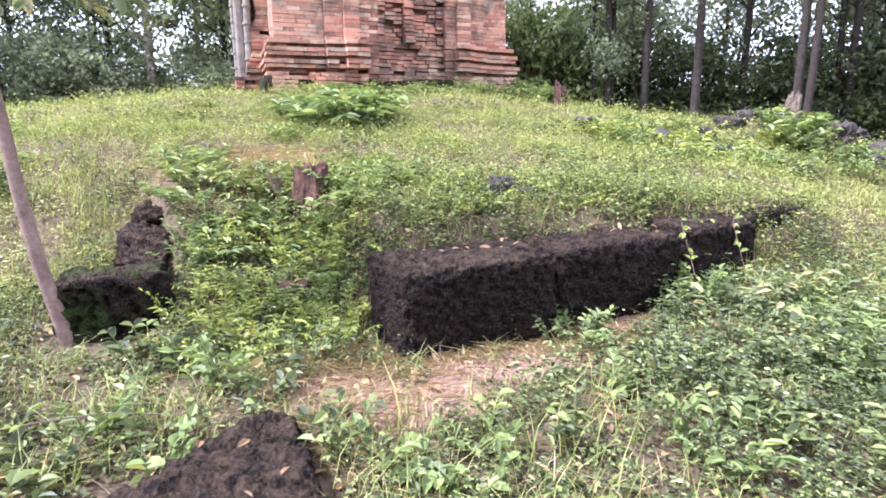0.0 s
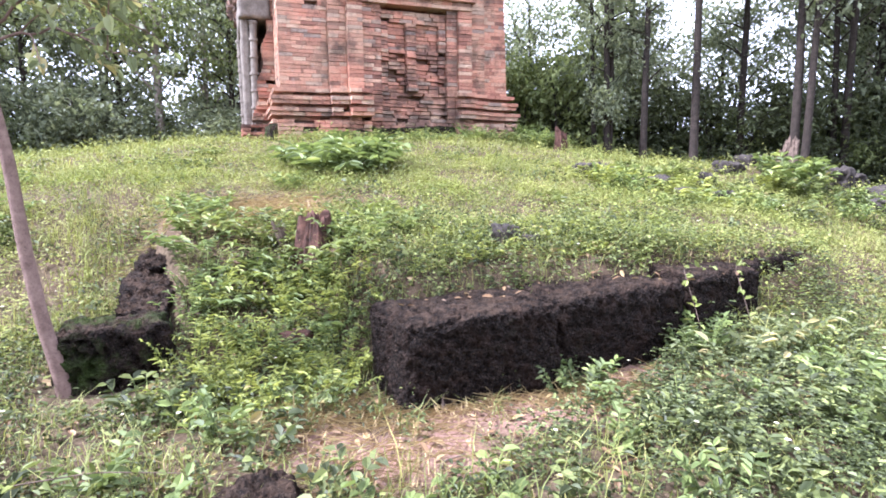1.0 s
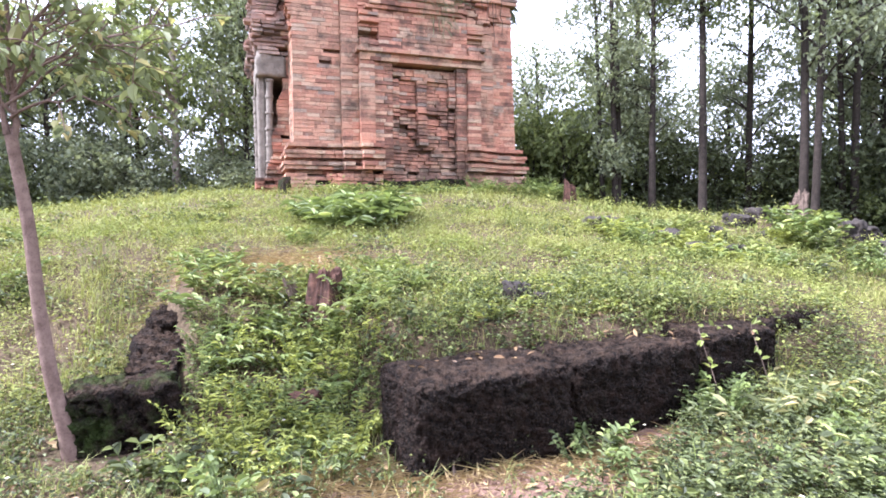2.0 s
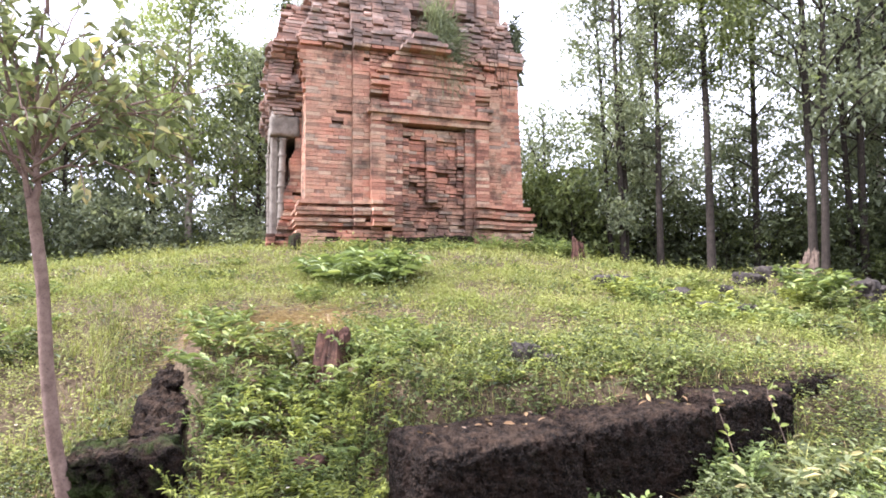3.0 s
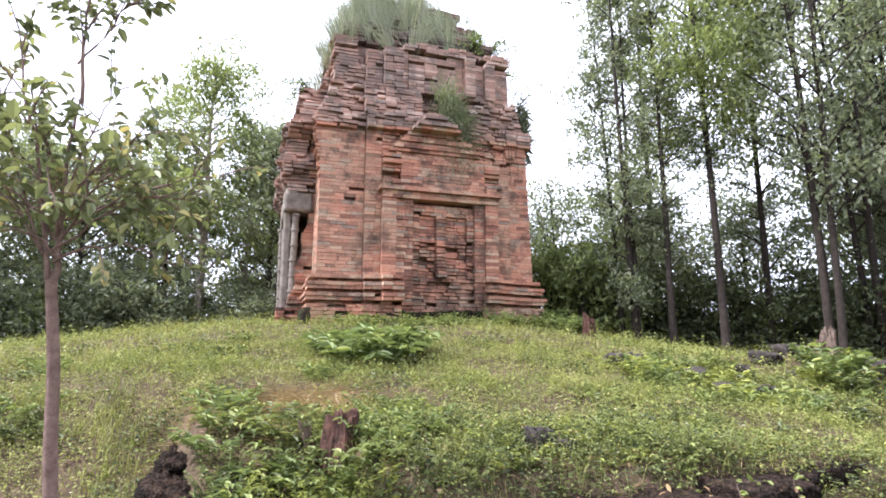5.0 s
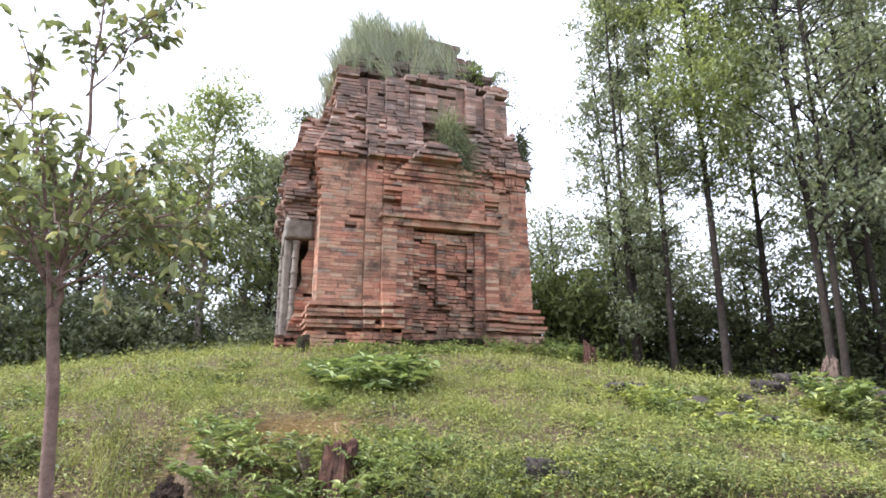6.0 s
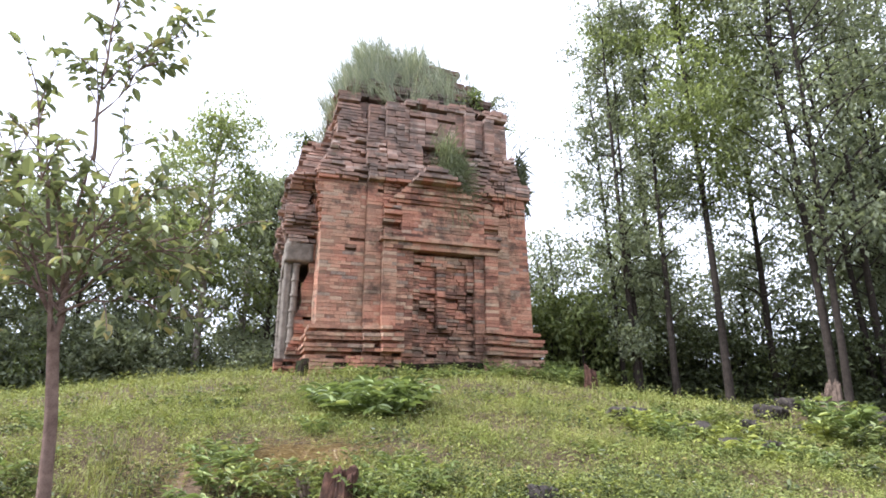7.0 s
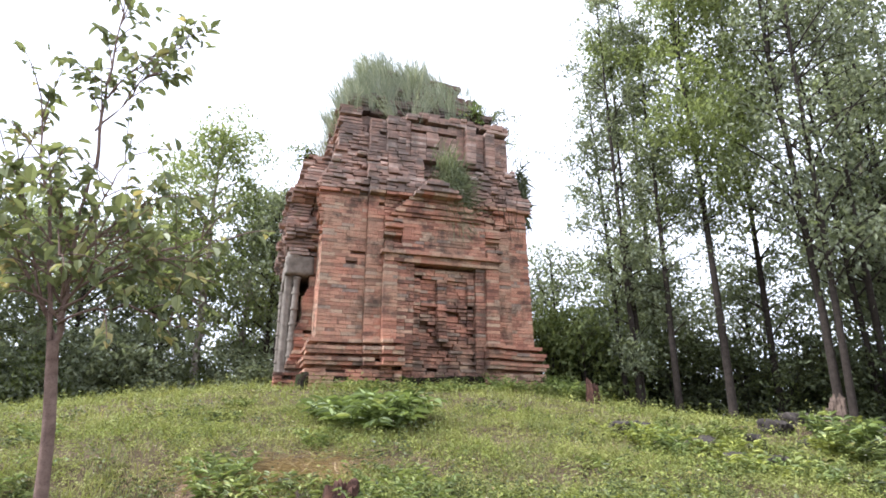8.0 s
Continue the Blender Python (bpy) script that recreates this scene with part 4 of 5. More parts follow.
ROW = "tall slender trees beside the mound"
tall_label = "tall slender tree with grey trunk and dark leafy crown"
for ms, u, v, turn, sc, tl in ((SLIM_A, 8.3, 11.35, 0, 0.92, 1.0), (SLIM_B, 8.95, 10.85, 40, 0.85, 0.9), (SLIM_C, 9.75, 10.15, 130, 0.95, 1.05), (SLIM_B, 11.9, 10.9, 0, 0.95, 1.05), (SLIM_D, 11.05, 8.75, 200, 0.95, 1.1),
                               (SLIM_B, 10.4, 13.2, 70, 0.95, 1.2), (SLIM_D, 13.8, 9.6, 20, 1.0, 1.0), (SLIM_A, 15.5, 10.0, 160, 1.1, 1.15)):
    tree(tall_label, ROW, ms, u, v, turn, sc, tl)
EDGE = "trees at the edge of the clearing"
# The last six, unseen behind the camera, are added to block sky light
for ms, u, v, turn, sc, tl in ((BROAD_A, -1.9, 20.0, 0, 1.0, 1.0), (BROAD_A, -0.6, 22.0, 120, 0.9, 1.0), (BROAD_B, 0.2, 19.5, 60, 1.0, 1.0), (BROAD_B, -3.2, 21.5, 200, 1.05, 0.9), (BROAD_B, -5.5, 20.5, 20, 1.0, 0.9), (BROAD_A, -7.0, 22.0, 250, 0.9, 0.85),
                               (BROAD_B, -8.2, 18.5, 130, 1.0, 1.0), (BROAD_B, -10.5, 20.5, 310, 1.1, 1.0), (BROAD_A, -10.0, 16.0, 45, 0.95, 0.95), (BROAD_B, 2.5, 23.0, 170, 1.1, 1.0), (BROAD_B, 7.2, 19.5, 80, 0.9, 0.9), (BROAD_B, 10.0, 18.0, 220, 0.9, 0.9), (BROAD_A, 13.0, 18.0, 0, 0.9, 0.8), (BROAD_B, 16.0, 10.8, 140, 1.0, 1.0), (BROAD_B, 17.0, 8.5, 260, 1.05, 1.0), (BROAD_A, 18.0, 12.0, 75, 1.1, 1.1), (BROAD_B, 16.5, 6.2, 190, 1.1, 1.0), (BROAD_A, 20.0, 8.0, 15, 1.2, 1.1), (BROAD_B, 14.2, 13.8, 60, 0.9, 0.8), (BROAD_B, -4.2, 24.5, 33, 1.1, 1.0), (BROAD_B, -8.0, 24.0, 140, 1.1, 1.0), (BROAD_B, -11.8, 22.8, 250, 1.1, 1.0), (BROAD_B, -14.0, 18.5, 300, 1.1, 1.0), (BROAD_B, 0.8, 25.5, 190, 1.1, 1.0), (BROAD_B, 12.3, 15.4, 330, 0.85, 0.75),
                               (BROAD_B, -8.5, -5.5, 10, 1.0, 0.85), (BROAD_B, -4.0, -8.5, 80, 1.0, 0.9), (BROAD_A, -0.5, -9.5, 150, 1.0, 0.8), (BROAD_B, 3.2, -9.0, 220, 1.0, 0.9), (BROAD_B, 7.2, -8.0, 290, 1.0, 0.9), (BROAD_A, 11.5, -5.5, 340, 1.0, 0.8)):
    tree("leafy tree at the edge of the woods", EDGE, ms, u, v, turn, sc, tl)
ru = random.Random(17)
THICKET = "undergrowth at the edge of the woods"
for i in range(44):
    if i < 22:
        a = i / 21
        u, v = 7.0 + 10 * a + ru.uniform(-0.5, 0.5), 15.5 - 7.5 * a + ru.uniform(-0.8, 0.8)
    else:
        a = (i - 22) / 21
        u, v = -13 + 16.5 * a + ru.uniform(-0.5, 0.5), 15.5 + 4.0 * min(1, 2 * a) + ru.uniform(-0.7, 0.9)
    if abs(u + 1.85) < 0.9 and v < 20.5:
        v += 2.2
    # Right-hand bushes take the leaf copy that carries woodland shade in its colour
    ms = UNDER_FRESH if i % 5 == 1 else UNDER_SHADE_DARK if i < 22 else UNDER
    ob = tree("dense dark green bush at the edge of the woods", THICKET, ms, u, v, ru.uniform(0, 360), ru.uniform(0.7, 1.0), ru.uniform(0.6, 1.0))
    ob.name = "bush"
    tagged(ob, category="bush")

for u, v, turn, sc in ((7.3, 13.6, 30, 0.9), (8.4, 13.1, 140, 1.0), (6.9, 15.0, 250, 0.85)):
    ob = tree("fresh green bush behind the brick tower", THICKET, UNDER_FRESH, u, v, turn, sc, 1.0)
    ob.name = "bush"
    tagged(ob, category="bush")

# ---- plants on the mound ----
FOOT = ((0.76, 1.82, 2.76, 3.24), (1.78, 2.88, 2.92, 3.3), (2.86, 3.64, 3.05, 3.4), (-1.03, -0.37, 3.7, 4.3), (-0.5, 0.27, 0.9, 2.2),
        (U0 - 0.15, U1 + 0.15, V0 - 0.2, V1 + 0.2), (0.25, 1.0, 12.4, 15.6), (0.47, 0.75, 4.28, 4.56), (-0.98, -0.4, 3.42, 3.76), (-0.68, -0.36, 4.2, 5.25))


def free(u, v, keep_bare=True):
    ok = np.ones(len(u), bool)
    for a, b, c, d in FOOT:
        ok &= ~((u > a) & (u < b) & (v > c) & (v < d))
    if keep_bare:
        ok &= rng.random(len(u)) > 0.985 * bareness(u, v)
        ok &= rng.random(len(u)) > 0.98 * np.exp(-((u - 0.22) / 0.8) ** 2 - ((v - 5.45) / 0.65) ** 2)
    return ok


def fan(n, r0, r1, b0=-32, b1=74):
    """Points spread evenly over the part of the mound before the temple."""
    r = np.sqrt(rng.uniform(r0 * r0, r1 * r1, n))
    b = np.radians(rng.uniform(b0, b1, n))
    return r * np.sin(b), r * np.cos(b)


def lumps(u, v, k=1.0, ph=0.0):
    """Patchiness of growth between 0 and 1."""
    s = np.sin(1.9 * k * u + 1.1 * k * v + ph) * np.sin(1.3 * k * v - 0.8 * k * u + 2 * ph) + 0.6 * np.sin(4.1 * k * u - 2.3 * k * v + ph) * np.sin(3.7 * k * v + 1.9 * k * u)
    return np.clip(0.5 + 0.4 * s, 0, 1)


def stuff(name, data, label, category):
    ob = new(name, data)
    ob.matrix_basis = SITE
    tagged(ob, label, category, kind="stuff")
    return ob


def weed_field(n, r0, r1, per, radius, height, leaf, mat, near, thin=None, b0=-32, b1=74, ph=0.0, leaflets=1):
    u, v = fan(n, r0, r1, b0, b1)
    ok = free(u, v)
    if thin is not None:
        ok &= rng.random(n) < thin(u, v)
    ok &= rng.random(n) < (0.1 if near else 0.3) + 1.1 * lumps(u, v, 2.6 if near else 1.8, ph + 1)
    u, v = u[ok], v[ok]
    h = height * (0.5 + 0.9 * lumps(u, v, 1.3, ph)) * rng.uniform(0.25, 1.5, len(u))
    h *= 1 - 0.7 * bareness(u, v)
    k = np.repeat(np.arange(len(u)), per)
    m = len(k)
    a, q = rng.uniform(0, 2 * math.pi, m), np.sqrt(rng.random(m))
    rad = radius * rng.uniform(0.6, 1.3, len(u))[k]
    x, y = u[k] + np.cos(a) * q * rad, v[k] + np.sin(a) * q * rad
    z = ground_height(x, y) + h[k] * (1 - 0.75 * q * q) * rng.uniform(0.25, 1.05, m)
    base = np.stack((x, y, z), 1)
    along = np.stack((np.cos(a) + rng.normal(0, 0.7, m), np.sin(a) + rng.normal(0, 0.7, m), rng.normal(0.15, 0.4, m)), 1)
    up = unit(rng.normal(0, 0.38, (m, 3)) + np.array([0, 0, 1.0]))
    ln = leaf * rng.uniform(0.55, 1.3, m) * rng.uniform(0.7, 1.25, len(u))[k]
    ok = free(x, y, False)
    base, along, up, ln = base[ok], along[ok], up[ok], ln[ok]
    if leaflets > 1:     # three leaflets spread from the tip of each stalk
        a = a[ok] + rng.uniform(0, 6, len(ln))
        turn = np.concatenate([a + 2 * math.pi * i / leaflets for i in range(leaflets)])
        base, up, ln = np.tile(base, (leaflets, 1)), np.tile(up, (leaflets, 1)), np.tile(ln, leaflets)
        along = np.stack((np.cos(turn), np.sin(turn), np.full(len(turn), 0.12)), 1)
    if near:
        vv, ff = leaf_arrays(base, along, up, ln, ln * rng.uniform(0.42, 0.75, len(ln)))
    else:
        vv, ff = card_arrays(base, along, up, ln, ln * rng.uniform(0.4, 0.6, len(ln)))
    return mesh_from("weeds", vv, [ff], mat)


def grass_field(n, r0, r1, per, spread, height, width, mat, thin=None, b0=-32, b1=74, keep=True, bend=1.4):
    u, v = fan(n, r0, r1, b0, b1)
    ok = free(u, v, keep)
    if thin is not None:
        ok &= rng.random(n) < thin(u, v)
    u, v = u[ok], v[ok]
    h = height * (0.5 + 0.8 * lumps(u, v, 0.9, 1.7)) * rng.uniform(0.6, 1.3, len(u))
    k = np.repeat(np.arange(len(u)), per)
    m = len(k)
    x, y = u[k] + rng.normal(0, spread, m), v[k] + rng.normal(0, spread, m)
    ok = free(x, y, False)
    x, y, k = x[ok], y[ok], k[ok]
    m = len(k)
    a = rng.uniform(0, 2 * math.pi, m)
    lean = np.stack((np.cos(a), np.sin(a)), 1) * rng.uniform(0.15, bend, (m, 1))
    vv, f4, f3 = blade_arrays(np.stack((x, y, ground_height(x, y) - 0.01), 1), lean, h[k] * rng.uniform(0.5, 1.1, m), width * rng.uniform(0.6, 1.3, m))
    return mesh_from("grass", vv, [f4, f3], mat)


def right_lush(u, v):
    return smooth(1.2, 2.4, u) * smooth(3.6, 2.9, v)


def left_side(u, v):
    return 1 - 0.8 * right_lush(u, v)


stuff("weeds", weed_field(3900, 1.25, 4.8, 20, 0.085, 0.19, 0.029, WEED_SHADED, True, left_side), "low yellow-green weeds covering the slope", "weeds")
stuff("clover", weed_field(4600, 1.3, 5.6, 12, 0.1, 0.24, 0.024, WEED_DARK, True, lambda u, v: 0.12 + 0.88 * right_lush(u, v), 10, 80, 2.2, 3), "dense trifoliate green ground cover", "weeds")
stuff("weeds", weed_field(14000, 4.4, 9.0, 15, 0.085, 0.18, 0.029, WEED_FINE, False, None, -34, 76, 0.7), "low weeds on the grassy mound", "weeds")
stuff("weeds", weed_field(12000, 8.8, 19.0, 12, 0.13, 0.22, 0.048, WEED_FINE, False, None, -36, 76, 1.9), "low weeds on the far side of the mound", "weeds")
stuff("weeds", weed_field(1700, 3.4, 9.5, 20, 0.13, 0.2, 0.045, WEED_DARK, True, lambda u, v: smooth(0.5, 0.75, lumps(u, v, 1.1, 2.6)), -34, 60, 3.1), "darker leafy clumps scattered over the slope", "weeds")
stuff("weeds", weed_field(3600, 3.2, 6.0, 14, 0.08, 0.17, 0.03, WEED, True, lambda u, v: smooth(3.3, 3.45, v) * smooth(5.0, 4.4, v) * smooth(0.35, 0.6, u), 0, 62, 4.4), "yellow-green weeds on the bank behind the wall", "weeds")
stuff("grass", grass_field(1300, 1.25, 5.0, 8, 0.04, 0.19, 0.0045, BLADE, bend=1.7), "thin green grass between the weeds", "grass")
stuff("grass", grass_field(8500, 3.4, 9.0, 9, 0.05, 0.14, 0.0055, BLADE, lambda u, v: (0.1 + 0.9 * smooth(3.7, 4.5, v)) * smooth(0.25, 0.7, lumps(u, v, 1.5, 0.9))), "yellowish grass on the mound", "grass")
stuff("grass", grass_field(3000, 8.8, 18.0, 9, 0.1, 0.18, 0.011, BLADE), "yellowish grass on the far mound", "grass")
stuff("dry_grass", grass_field(2000, 1.3, 9.0, 6, 0.05, 0.1, 0.0055, STRAW, lambda u, v: 0.3 + 0.7 * lumps(u, v, 1.6, 0.4)), "dry straw-coloured stalks between the weeds", "grass")


stuff("weeds", weed_field(5000, 0.5, 8.5, 10, 0.13, 0.14, 0.06, WEED, False, None, 73, 329, 0.3), "low weeds round the path", "weeds")


def far_field():
    """Coarse growth round the rest of the clearing, out to the trees and behind the camera."""
    n = 36000
    u, v = rng.uniform(-24, 26, n), rng.uniform(-16, 30, n)
    b = np.degrees(np.arctan2(u, v))
    r = np.hypot(u, v)
    ok = free(u, v, False) & ((r > 17.5) | (b < -33) | (b > 75)) & (r > 1.6)
    u, v = u[ok], v[ok]
    m = len(u)
    base = np.stack((u, v, ground_height(u, v) + rng.uniform(0, 0.15, m)), 1)
    vv, ff = card_arrays(base, rng.normal(0, 1, (m, 3)) * np.array([1, 1, 0.4]), unit(rng.normal(0, 0.4, (m, 3)) + np.array([0, 0, 1.0])), rng.uniform(0.08, 0.22, m), rng.uniform(0.04, 0.11, m))
    return mesh_from("weeds", vv, [ff], WEED)


stuff("weeds", far_field(), "coarse weeds round the clearing", "weeds")


def straw_litter():
    n = 9000
    a = rng.integers(0, 10, n)
    spots = np.array([(0.22, 5.45, 0.62, 0.45)] * 5 + [(0.9, 2.75, 0.45, 0.14), (0.35, 2.95, 0.3, 0.2), (1.9, 2.7, 0.5, 0.15), (0.5, 2.3, 0.5, 0.3), (2.8, 3.8, 0.9, 0.15)])[a]
    x, y = spots[:, 0] + rng.normal(0, 0.7, n) * spots[:, 2], spots[:, 1] + rng.normal(0, 0.7, n) * spots[:, 3]
    ok = free(x, y, False)
    x, y = x[ok], y[ok]
    n = len(x)
    base = np.stack((x, y, ground_height(x, y) + rng.uniform(0.005, 0.04, n)), 1)
    along = rng.normal(0, 1, (n, 3)) * np.array([1, 1, 0.12])
    vv, f4, f3 = strip_arrays(base, along, rng.uniform(0.06, 0.2, n), 0.005, 0.02)
    return mesh_from("straw", vv, [f4, f3], STRAW)


stuff("straw", straw_litter(), "dry straw lying on bare earth", "straw")


def fallen_leaves():
    n = 3600
    u, v = fan(n, 1.3, 5.2, -28, 66)
    near_soil = (bareness(u, v) > 0.15) | (rng.random(n) < 0.5)
    ok = free(u, v, False) & near_soil
    u, v = u[ok], v[ok]
    n = len(u)
    base = np.stack((u, v, ground_height(u, v) + 0.012), 1)
    tops = np.array([(rng.uniform(0.85, 3.4), rng.uniform(2.98, 3.3), 0.635) for _ in range(26)] + [(rng.uniform(-0.2, 0.15), rng.uniform(1.5, 2.1), 0.245) for _ in range(6)])
    base = np.concatenate((base, tops))
    n = len(base)
    along = rng.normal(0, 1, (n, 3)) * np.array([1, 1, 0.25])
    up = unit(rng.normal(0, 0.35, (n, 3)) + np.array([0, 0, 1.0]))
    ln = rng.uniform(0.025, 0.075, n)
    vv, ff = leaf_arrays(base, along, up, ln, ln * 0.5, 0.35, -0.2)
    return mesh_from("leaf_litter", vv, [ff], DEAD_LEAF)


stuff("leaf_litter", fallen_leaves(), "curled brown leaves on the soil", "leaves")


def pebbles():
    n = 420
    u, v = fan(n, 1.3, 4.2, -20, 60)
    ok = free(u, v, False) & (bareness(u, v) > 0.2)
    u, v = u[ok], v[ok]
    n = len(u)
    s = rng.uniform(0.006, 0.02, n)[:, None]
    c = np.stack((u, v, ground_height(u, v) + 0.005), 1)
    octa = np.array([(1, 0, 0), (0, 1, 0), (-1, 0, 0), (0, -1, 0), (0, 0, 0.8), (0, 0, -0.8)])
    vv = (c[:, None] + octa[None] * s[:, None] * rng.uniform(0.6, 1.2, (n, 6, 1))).reshape(-1, 3)
    tri = np.array([(0, 1, 4), (1, 2, 4), (2, 3, 4), (3, 0, 4), (1, 0, 5), (2, 1, 5), (3, 2, 5), (0, 3, 5)])
    return mesh_from("gravel", vv, [(np.arange(n)[:, None, None] * 6 + tri[None]).reshape(-1, 3)], SOIL)


stuff("gravel", pebbles(), "small crumbs of red earth", "gravel")


def blossoms():
    n = 230
    u, v = fan(n, 1.6, 9, -30, 72)
    ok = free(u, v)
    u, v = u[ok], v[ok]
    n = len(u)
    k = np.repeat(np.arange(n), 5)
    a = np.tile(np.arange(5) * 2 * math.pi / 5, n)
    c = np.stack((u, v, ground_height(u, v) + rng.uniform(0.12, 0.24, n)), 1)[k]
    along = np.stack((np.cos(a), np.sin(a), np.full(len(a), 0.4)), 1)
    vv, ff = leaf_arrays(c, along, np.tile((0, 0, 1.0), (len(a), 1)), 0.011 * rng.uniform(0.8, 1.5, n)[k], 0.009)
    return mesh_from("blossoms", vv, [ff], PETAL)


stuff("blossoms", blossoms(), "tiny pale pink wild flowers", "flowers")


def shrub(label, u, v, stems, height, spread, leaf, mat, seed, pairs=6, width=0.5, group="", droop=0.5):
    """A plant of arching stems with leaves set in pairs along them."""
    r = np.random.default_rng(seed)
    ob = thing("shrub", u, v, float(ground_height(u, v)) - 0.02)
    wood, base, along, ups, lens = Tubes(), [], [], [], []
    for _ in range(stems):
        a, q = r.uniform(0, 2 * math.pi), r.random() ** 0.6
        root = np.array([math.cos(a), math.sin(a), 0]) * spread * 0.5 * q
        root[2] = float(ground_height(u + root[0], v + root[1])) - float(ground_height(u, v))
        out = np.array([math.cos(a), math.sin(a), 0]) * spread * 0.5 * r.uniform(0.3, 1)
        h = height * r.uniform(0.55, 1.1)
        t = np.linspace(0, 1, 8)[:, None]
        p = root + out * t ** 1.5 + np.array([0, 0, h]) * (t - droop * 0.35 * t ** 3)
        wood.add(p, np.linspace(0.0045, 0.0015, 8), 4)
        for w in np.linspace(0.3, 1, pairs):
            i = min(7, int(w * 7))
            c = p[i]
            d = p[min(7, i + 1)] - p[max(0, i - 1)]
            sd = unit(np.cross(d, np.array([0, 0, 1.0])) + 1e-4)
            for sgn in (-1, 1):
                base.append(c)
                along.append(sgn * sd + unit(d) * 0.7 + r.normal(0, 0.25, 3) - np.array([0, 0, 0.2]))
                ups.append(unit(np.array([0, 0, 1.0]) + r.normal(0, 0.3, 3)))
                lens.append(leaf * r.uniform(0.65, 1.2))
    lens = np.array(lens)
    part("stalk", wood.mesh("stalk", LUSH), ob)["kind"] = "stuff"
    vv, ff = leaf_arrays(np.array(base), np.array(along), np.array(ups), lens, lens * width)
    part("foliage", mesh_from("foliage", vv, [ff], mat), ob)["kind"] = "stuff"
    tagged(ob, label, "shrub", group)
    return ob


rs = random.Random(40)
AROUND = "leafy shrubs round the dead stump"
for i, (u, v, h) in enumerate(((0.3, 4.3, 0.24), (0.45, 4.25, 0.14), (0.8, 4.4, 0.1), (0.95, 4.4, 0.22), (0.3, 4.75, 0.26), (0.32, 4.5, 0.16), (1.1, 4.75, 0.26), (0.12, 4.3, 0.22), (0.85, 4.2, 0.14), (1.25, 4.5, 0.2), (0.1, 4.95, 0.22), (0.62, 4.0, 0.1), (-0.2, 5.15, 0.22), (-0.22, 5.5, 0.24), (-0.18, 5.85, 0.2), (-0.25, 4.8, 0.24))):
    shrub("leafy green shrub with long narrow leaves", u, v, 15, h * 0.9, 0.42, 0.085, LUSH if i % 2 else WEED, 100 + i, 6, 0.36, AROUND)
SLOPE = "bright shrubs on the slope"
shrub("dense dark green shrub with drooping leaves", 1.25, 7.3, 60, 0.42, 0.95, 0.2, LUSH, 130, 6, 0.36, SLOPE)
shrub("dense dark green shrub with drooping leaves", 1.6, 7.45, 44, 0.45, 0.7, 0.2, LUSH, 131, 6, 0.36, SLOPE)
shrub("fresh green shrub among the rubble", 7.6, 6.1, 40, 0.52, 0.6, 0.14, LUSH, 132, 6, 0.5, SLOPE)
shrub("fresh green shrub among the rubble", 7.2, 5.6, 26, 0.4, 0.5, 0.11, WEED, 133, 6, 0.5, SLOPE)
shrub("fresh green shrub among the rubble", 5.9, 5.3, 20, 0.26, 0.4, 0.09, WEED, 134, 5, 0.5, SLOPE)
for i in range(26):
    u, v = rs.uniform(-3.5, 6.5), rs.uniform(4.2, 9.5)
    if bareness(np.array([u]), np.array([v]))[0] < 0.2 and not (-0.5 < u < 1.1 and v < 6.4):
        shrub("low leafy weed on the grassy slope", u, v, 14, rs.uniform(0.12, 0.26), rs.uniform(0.3, 0.55), 0.08, (LUSH, WEED, WEED_DARK)[i % 3], 300 + i, 5, 0.42, SLOPE)
AMONG = "weeds among the fallen stones"
for i in range(34):
    u, v = rs.uniform(4.3, 9.2), rs.uniform(4.9, 6.9)
    shrub("leafy weed among fallen stones", u, v, 12, rs.uniform(0.16, 0.34), rs.uniform(0.3, 0.5), 0.085, (WEED, FERN, LUSH)[i % 3], 600 + i, 6, 0.42, AMONG)
FOOTW = "weeds at the foot of the tower"
for i in range(15):
    u = 1.6 + i * 0.34
    shrub("tall weed at the foot of the brick wall", u, 11.05 - rs.uniform(0, 0.5), 22, rs.uniform(0.12, 0.3) + 0.14 * (i > 8), 0.5, 0.09, LUSH if i % 2 else WEED, 140 + i, 6, 0.35, FOOTW)
for i, (u, v) in enumerate(((6.1, 11.0), (6.3, 11.4), (6.6, 11.0), (6.0, 10.5), (6.45, 10.7))):
    shrub("tall weed beside the brick wall", u, v, 30, rs.uniform(0.35, 0.6), 0.5, 0.1, LUSH, 160 + i, 6, 0.35, FOOTW)
SEED = "broad-leaved seedlings"
for i, (u, v, h) in enumerate(((-0.02, 2.75, 0.3), (0.12, 2.55, 0.22), (-0.55, 2.6, 0.24), (-0.7, 2.3, 0.22), (-0.35, 2.25, 0.22), (0.42, 2.15, 0.18), (0.5, 1.95, 0.18), (-0.95, 2.7, 0.26), (-1.15, 3.1, 0.25), (-0.5, 3.3, 0.25), (0.9, 1.95, 0.2), (-0.8, 2.0, 0.2),
                               (-0.25, 2.95, 0.26), (-1.3, 2.55, 0.24), (-1.0, 2.25, 0.2), (0.25, 2.9, 0.18), (0.75, 1.75, 0.18), (1.3, 1.9, 0.2), (1.6, 2.15, 0.2), (2.1, 1.8, 0.22), (-1.5, 3.2, 0.28), (-0.4, 3.1, 0.28))):
    shrub("seedling with broad yellow-green leaves", u, v, 6, h, 0.22, 0.07, WEED_SHADED if i % 2 else LUSH, 170 + i, 4, 0.6, SEED)
GATE = "feathery weeds in the gap"
